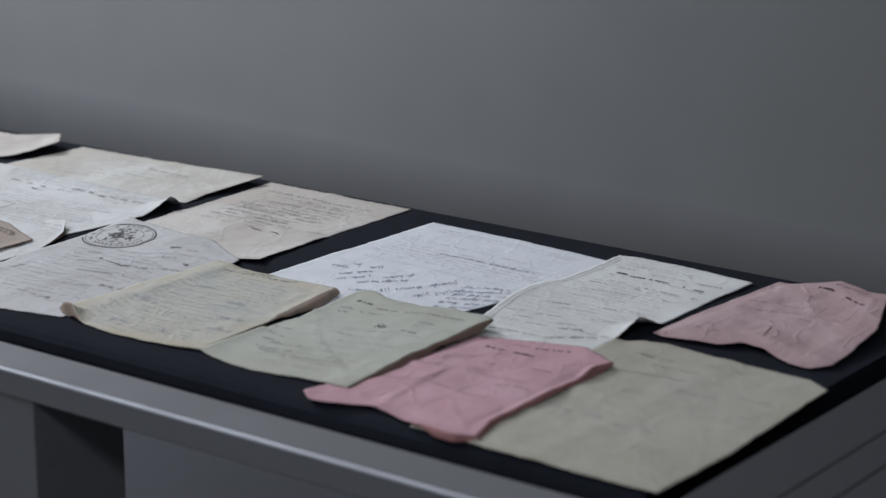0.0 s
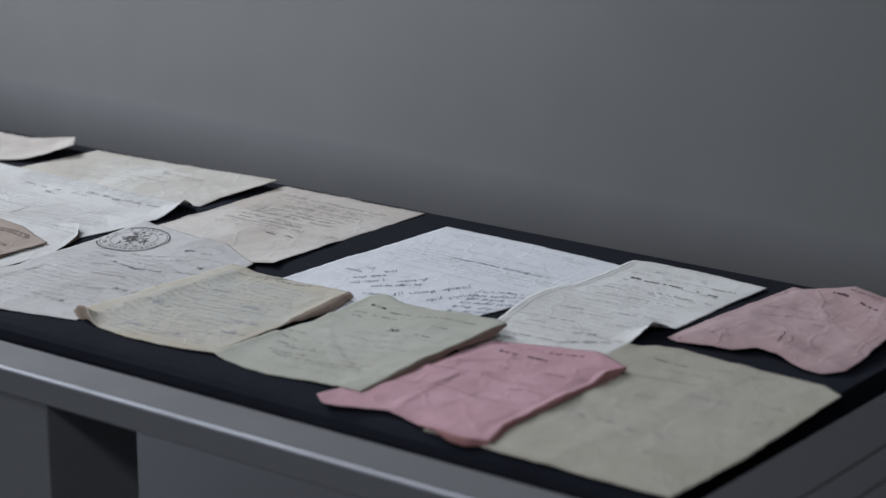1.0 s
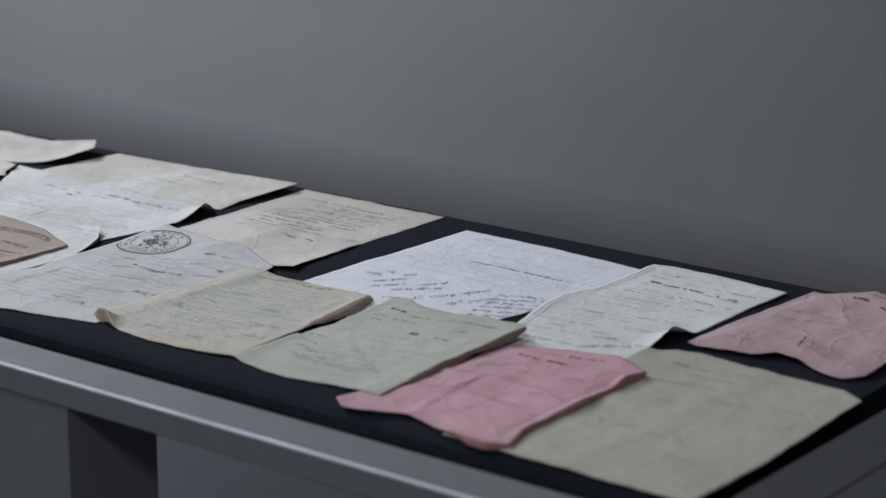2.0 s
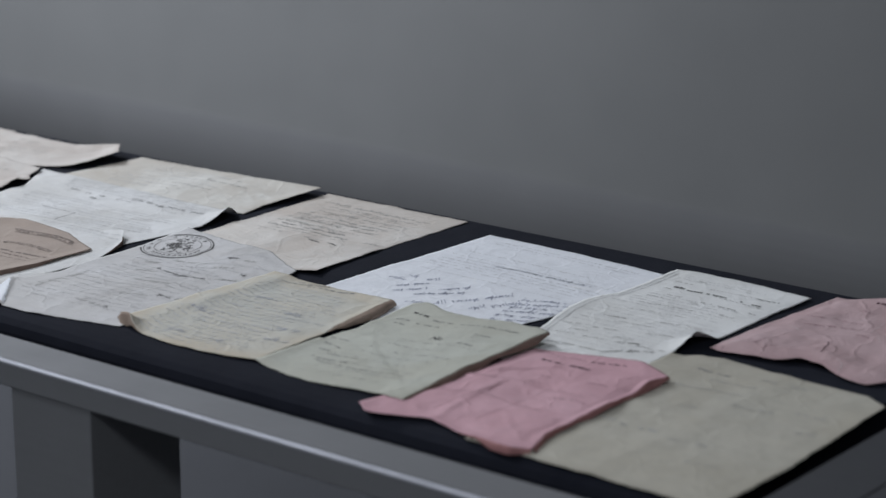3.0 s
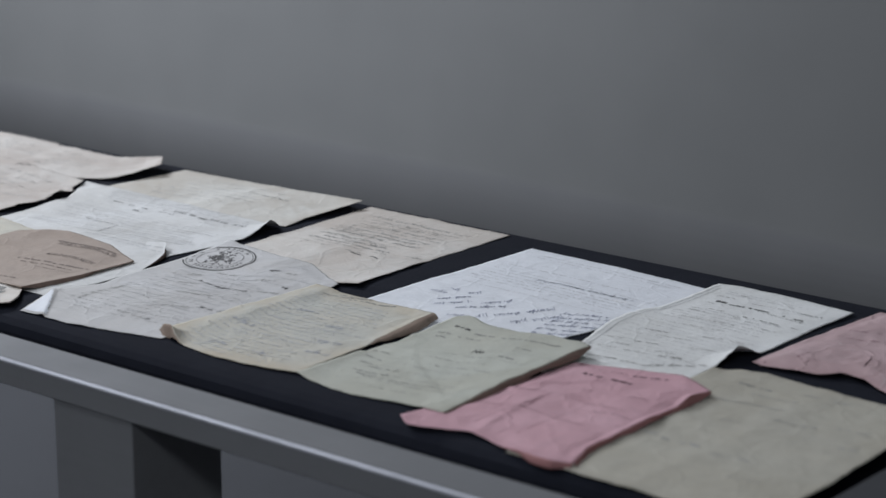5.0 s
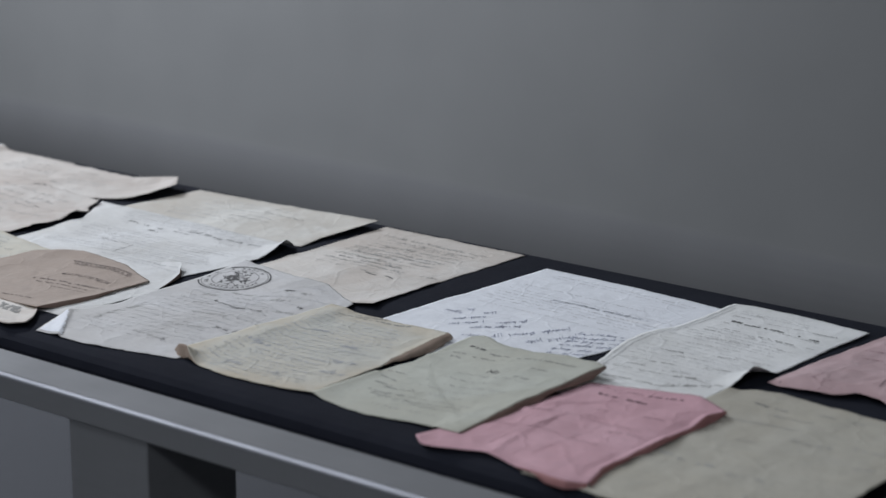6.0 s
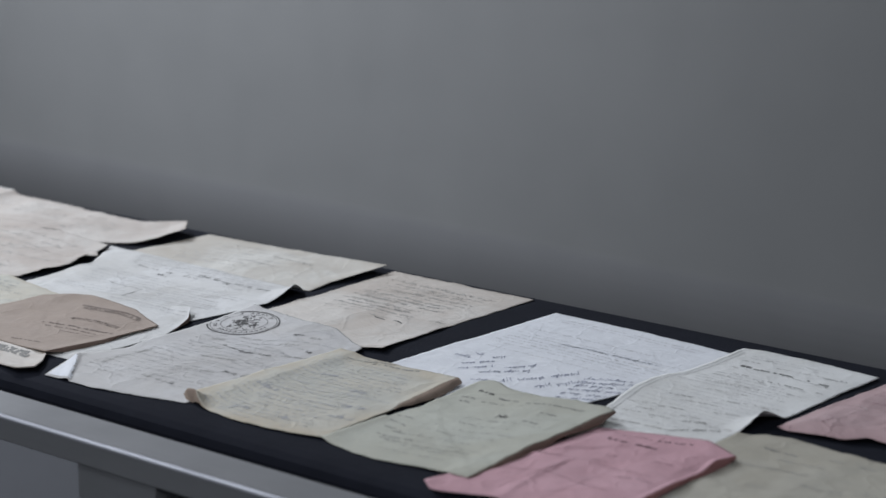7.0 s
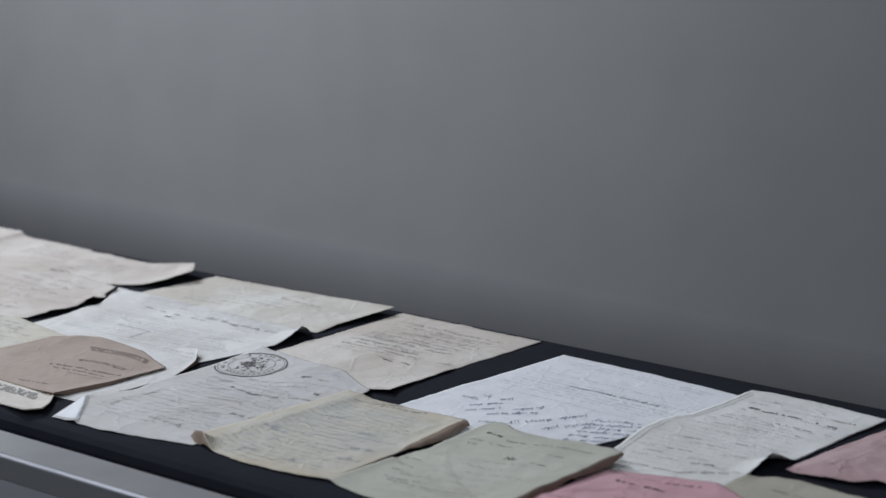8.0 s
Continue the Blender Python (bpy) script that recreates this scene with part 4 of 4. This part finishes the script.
olive.strokes("printed_text", FAINT_INK, dashed(olive, rng, [(0.0991, 0.0223, 0.1158, 0.0237, 0.0030), (0.1203, 0.0217, 0.1404, 0.0192, 0.0030),
        (0.1585, 0.0677, 0.1831, 0.0670, 0.0040), (0.0908, 0.1626, 0.0997, 0.1626, 0.0050), (0.0490, 0.1622, 0.0599, 0.1610, 0.0050),
        (0.0681, 0.1649, 0.0997, 0.1626, 0.0060), (0.1362, 0.1651, 0.1434, 0.1650, 0.0050), (0.1801, 0.1041, 0.1951, 0.0951, 0.0040),
        (0.0646, 0.0454, 0.1054, 0.0409, 0.0026), (0.1122, 0.0819, 0.1483, 0.0751, 0.0030), (0.0788, 0.1064, 0.0950, 0.1018, 0.0030),
        (0.1467, 0.1985, 0.1769, 0.1944, 0.0030), (0.1127, 0.1708, 0.1300, 0.1678, 0.0030)]))
olive.strokes("ruled_line", FAINT_INK, penned(olive, rng, [(0.0472, 0.0712, 0.1068, 0.0592, 0.0009)]))
old_pink = Sheet("receipt", "faded pink crumpled receipt with dark printed heading", OLD_PINK_PAPER,
                 top=[(0.409, 0.293, 3), (0.431, 0.293, 6), (0.465, 0.302, 12), (0.497, 0.293, 8), (0.516, 0.290, 8)], right=[(0.516, 0.290, 8), (0.552, 0.195, 6), (0.5545, 0.165, 5), (0.5576, 0.1305, 3), (0.5575, 0.104, 2)],
                 bottom=[(0.400, 0.0945, 1), (0.4131, 0.0900, 1), (0.4374, 0.094, 2), (0.4610, 0.0965, 2), (0.4755, 0.108, 4), (0.4965, 0.104, 4), (0.5245, 0.091, 2), (0.5450, 0.090, 1), (0.5575, 0.104, 2)],
                 left=[(0.409, 0.293, 3), (0.401, 0.195, 1), (0.400, 0.0945, 1)], reach=0.07, waves=0.0012, crumple=0.0011, rough=0.0010, seed=27, facets=0.015,
                 bends=[(0.468, 0.290, 0.515, 0.150, 0.05), (0.44, 0.18, 0.54, 0.205, -0.04)])
old_pink.strokes("heading", PINK_INK, dashed(old_pink, rng, [(0.0690, 0.0220, 0.1012, 0.0301, 0.0050), (0.1084, 0.0318, 0.1454, 0.0414, 0.0050),
        (0.0879, 0.0121, 0.1423, 0.0121, 0.0024)], 0.95, False, 0.6))
old_pink.strokes("printed_text", FAINT_PINK_INK, dashed(old_pink, rng, [(0.0203, 0.0733, 0.0395, 0.0730, 0.0030),
        (0.0311, 0.0961, 0.0508, 0.0961, 0.0026), (0.0541, 0.0940, 0.0844, 0.0991, 0.0026), (0.0623, 0.0399, 0.0772, 0.0452, 0.0024),
        (0.0475, 0.0689, 0.0808, 0.0806, 0.0024), (0.0321, 0.1780, 0.0303, 0.1577, 0.0030), (0.0408, 0.1857, 0.0490, 0.1734, 0.0020),
        (0.0914, 0.1174, 0.1078, 0.1147, 0.0024)]))
old_pink.strokes("pen_stroke", PINK_INK, penned(old_pink, rng, [(0.0915, 0.1810, 0.0795, 0.1445, 0.0009), (0.0134, 0.1979, 0.0113, 0.1914, 0.0006),
        (0.0187, 0.2021, 0.0134, 0.1979, 0.0006)]))
# highlights along the creases, painted on as pale strokes
old_pink.strokes("crease_highlight_line", CREASE_HIGHLIGHT, penned(old_pink, rng, [(0.0237, 0.1094, 0.0415, 0.1215, 0.0010), (0.1242, 0.1976, 0.1194, 0.1842, 0.0010),
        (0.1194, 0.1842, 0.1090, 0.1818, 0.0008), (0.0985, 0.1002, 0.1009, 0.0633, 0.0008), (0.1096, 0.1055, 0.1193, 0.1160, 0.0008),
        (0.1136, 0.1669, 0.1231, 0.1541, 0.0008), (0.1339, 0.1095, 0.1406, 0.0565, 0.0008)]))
yellow = Sheet("receipt", "yellowed receipt with blue handwriting and shaded tan curling edge", YELLOW_PAPER,
               top=[(-0.028, 0.038, 1), (0.04, 0.036, 1), (0.1205, 0.0255, 6)], right=[(0.1205, 0.0255, 6), (0.1235, 0.0, 6), (0.128, -0.055, 4), (0.131, -0.07, 2), (0.1326, -0.160, 1)],
               bottom=[(-0.038, -0.149, 2), (-0.027, -0.154, 11), (-0.014, -0.157, 13), (-0.004, -0.161, 5), (0.004, -0.164, 1), (0.0416, -0.1705, 1), (0.0723, -0.1696, 1), (0.1015, -0.1668, 1), (0.1326, -0.160, 1)], left=[(-0.028, 0.038, 1), (-0.037, -0.12, 1), (-0.038, -0.149, 2)],
               reach=0.028, waves=0.0020, rough=0.0014, seed=25, border=0.028, bends=[(0.05, 0.04, 0.02, -0.17, 0.012)])
yellow.strokes("fine_print", GHOST_INK, page(yellow, rng, 0.022, 0.18, 0.015, 0.15, 0.0075, 0.0024, 0.2))
yellow.strokes("heading", GREY_INK, dashed(yellow, rng, [(0.0279, 0.0164, 0.1166, -0.0042, 0.0024), (0.0621, 0.0131, 0.1319, 0.0030, 0.0032),
        (0.0426, 0.0069, 0.0824, 0.0037, 0.0024)], 0.95, False, 0.6))
yellow.strokes("handwriting", PALE_BLUE_INK, noted(yellow, rng, [(0.0331, 0.1205, 0.0561, 0.1180, 0.0060), (0.0580, 0.1688, 0.0788, 0.1636, 0.0080),
        (0.1068, 0.0806, 0.1237, 0.0789, 0.0060), (0.0486, 0.0631, 0.0658, 0.0575, 0.0050), (0.0250, 0.1204, 0.0406, 0.1148, 0.0050),
        (0.1389, 0.1379, 0.1639, 0.1388, 0.0060), (0.1044, 0.1634, 0.1198, 0.1618, 0.0060), (0.1312, 0.1140, 0.1527, 0.1131, 0.0050)]))
yellow.strokes("printed_text", PALE_INK, dashed(yellow, rng, [(0.0274, 0.0668, 0.0838, 0.0527, 0.0022), (0.0324, 0.0778, 0.1173, 0.0607, 0.0022),
        (0.0377, 0.0896, 0.1041, 0.0772, 0.0022), (0.0390, 0.1007, 0.1358, 0.0874, 0.0022), (0.0410, 0.1120, 0.1129, 0.0995, 0.0022),
        (0.0519, 0.1288, 0.1414, 0.1146, 0.0022), (0.0529, 0.1373, 0.1318, 0.1236, 0.0022), (0.0559, 0.1492, 0.1259, 0.1364, 0.0022),
        (0.0828, 0.0315, 0.1272, 0.0257, 0.0022), (0.0910, 0.0445, 0.1392, 0.0388, 0.0022), (0.1186, 0.0903, 0.1623, 0.0858, 0.0022),
        (0.0683, 0.1718, 0.1371, 0.1626, 0.0022), (0.1170, 0.1466, 0.1574, 0.1447, 0.0022), (0.0492, 0.1749, 0.0619, 0.1726, 0.0022)]))
pink = Sheet("receipt", "bright pink receipt with curled edges and a folded corner", PINK_PAPER,
             top=[(0.288, 0.004, 1), (0.33, 0.012, 3), (0.389, 0.0125, 9), (0.4215, -0.001, 12)], right=[(0.4215, -0.001, 12), (0.4190, -0.018, 10), (0.4200, -0.05, 5), (0.4200, -0.084, 7), (0.4185, -0.118, 5), (0.421, -0.164, 6), (0.428, -0.190, 4)],
             bottom=[(0.2665, -0.190, 4), (0.2804, -0.2005, 3), (0.299, -0.1970, 3), (0.322, -0.186, 3), (0.336, -0.1845, 3), (0.3638, -0.1925, 2), (0.395, -0.198, 5), (0.416, -0.202, 6), (0.428, -0.190, 3)],
             left=[(0.288, 0.004, 1), (0.280, -0.09), (0.2665, -0.190, 4)], bends=[(0.3887, 0.0124, 0.416, -0.0228, -0.30)], waves=0.002, crumple=0.0007, rough=0.0012, seed=29, reach=0.035,
             pleats=[(0.1, 0.33, 0.35, 0.20, 0.008, 0.002), (0.02, 0.42, 0.9, 0.48, 0.012, 0.0012), (0.3, 0.5, 0.42, 0.98, 0.012, 0.0012)])
pink.strokes("heading", PINK_INK, dashed(pink, rng, [(0.0359, 0.0288, 0.0638, 0.0335, 0.0045), (0.0719, 0.0335, 0.1028, 0.0331, 0.0045),
        (0.0817, 0.0153, 0.1194, 0.0104, 0.0030)], 0.95, False, 0.6))
pink.strokes("printed_text", FAINT_PINK_INK, dashed(pink, rng, [(0.0112, 0.0065, 0.0313, 0.0102, 0.0030), (0.0408, 0.0149, 0.0726, 0.0140, 0.0030),
        (0.0672, 0.0649, 0.0808, 0.0643, 0.0030), (0.1150, 0.0605, 0.1456, 0.0555, 0.0030), (0.1180, 0.0994, 0.1538, 0.0915, 0.0030),
        (0.0697, 0.0805, 0.0817, 0.0791, 0.0030)]))
pink.strokes("form_ruling", FAINT_PINK_INK, pink.rule(0.085, 0.01, 0.135, 0.0007) + pink.rule(0.125, 0.01, 0.135, 0.0007) + pink.upright(0.055, 0.085, 0.17, 0.0007) + pink.upright(0.10, 0.085, 0.17, 0.0007))
green = Sheet("receipt", "pale green numbered receipt with diagonal creases", GREEN_PAPER,
              top=[(0.1476, 0.0228, 4), (0.157, 0.0305, 4), (0.1834, 0.0243, 2), (0.2148, 0.0228), (0.2435, 0.029), (0.2755, 0.0290), (0.2890, 0.0240)], right=[(0.2890, 0.0240), (0.2862, -0.003), (0.2855, -0.035), (0.2830, -0.068, 2), (0.2850, -0.11, 4), (0.2885, -0.165, 4)],
              bottom=[(0.1326, -0.161, 1), (0.165, -0.168, 1), (0.197, -0.171, 1), (0.2435, -0.1645, 2), (0.2885, -0.165, 4)], left=[(0.1476, 0.0228, 4), (0.1448, 0.0033, 3), (0.1418, -0.0452, 2), (0.137, -0.0756, 2), (0.1326, -0.161, 1)],
              bends=[(0.1719, -0.0589, 0.2606, -0.1305, 0.06), (0.1719, -0.0589, 0.2756, -0.0189, 0.03)],
              reach=0.05, waves=0.002, rough=0.0014, seed=26,
              pleats=[(0.0, 0.28, 0.3, 0.05, 0.02, 0.0010), (0.2, 0.42, 0.83, 0.84, 0.012, 0.0006), (0.2, 0.42, 0.93, 0.26, 0.012, 0.0006)])
green.strokes("heading", BLACK_INK, dashed(green, rng, [(0.0199, 0.0236, 0.0416, 0.0230, 0.0050)], 0.95, False, 0.6))
green.strokes("printed_text", GREY_INK, dashed(green, rng, [(0.0512, 0.0262, 0.0732, 0.0245, 0.0034), (0.0799, 0.0248, 0.1381, 0.0208, 0.0030),
        (0.0171, 0.0414, 0.0335, 0.0366, 0.0030), (0.0405, 0.0369, 0.0665, 0.0354, 0.0030), (0.0211, 0.0488, 0.0337, 0.0455, 0.0030),
        (0.1079, 0.0426, 0.1235, 0.0405, 0.0025), (0.0096, 0.1178, 0.0335, 0.1197, 0.0030), (0.0184, 0.1324, 0.0392, 0.1297, 0.0030),
        (0.0042, 0.1054, 0.0282, 0.1039, 0.0030), (0.0279, 0.1476, 0.0639, 0.1413, 0.0030), (0.0337, 0.1350, 0.0647, 0.1279, 0.0025)]))
green.strokes("long_line", GREY_INK, dashed(green, rng, [(0.0345, 0.1507, 0.1218, 0.1451, 0.0024)]))
green.strokes("number", GREY_INK, dashed(green, rng, [(0.1080, 0.0640, 0.1240, 0.0640, 0.0036)]))
green.words("number_mark", "No", 0.083, 0.060, 0.0090, BLACK_INK, "dark printed number mark")
green.strokes("form_ruling", FAINT_INK, page(green, rng, 0.07, 0.17, 0.045, 0.145, 0.014, 0.002, 0.4, 0.6))
# edges turned from the light: their shade is put into darker paper colours
green.curl("right", 0.0, 1.0, 0.0035, 0.007, SHADOWED_BROWN_PAPER, "brown edge bending down, its shadow put into the colour", (0.3, 0.9, 0.7, 0.4, 0.7, 1, 1, 0.9, 0.6, 0.2))
pink.curl("right", 0.0, 1.0, 0.0030, 0.010, SHADED_PINK_PAPER, "pink edge bending down, its shade put into the colour", (0.3, 1, 0.8, 0.5, 0.6, 0.8, 0.5, 0.6, 0.8, 1))
pink.curl("bottom", 0.60, 1.0, 0.003, 0.007, SHADED_PINK_PAPER, "pink edge bending down, its shade put into the colour", (0.1, 0.4, 1, 1, 1))
yellow.curl("right", 0.0, 0.52, 0.0085, 0.006, SHADED_TAN_PAPER, "tan edge rolled under, its shade put into the colour", (0.7, 1, 0.9, 0.8, 0.6, 0.1))
yellow.curl("bottom", 0.0, 0.26, 0.002, 0.013, SHADED_TAN_PAPER, "tan corner arching up, its shade put into the colour", (0.2, 1, 1, 0.5, 0.1))
rounded.curl("right", 0.0, 0.3, 0.002, 0.008, SHADOWED_BROWN_PAPER, "brown corner bending down", (1, 0.8, 0.2))
booklet.curl("right", 0.35, 1.0, 0.0015, 0.007, SHADOWED_BROWN_PAPER, "inner shadow put into a dark brown edge")
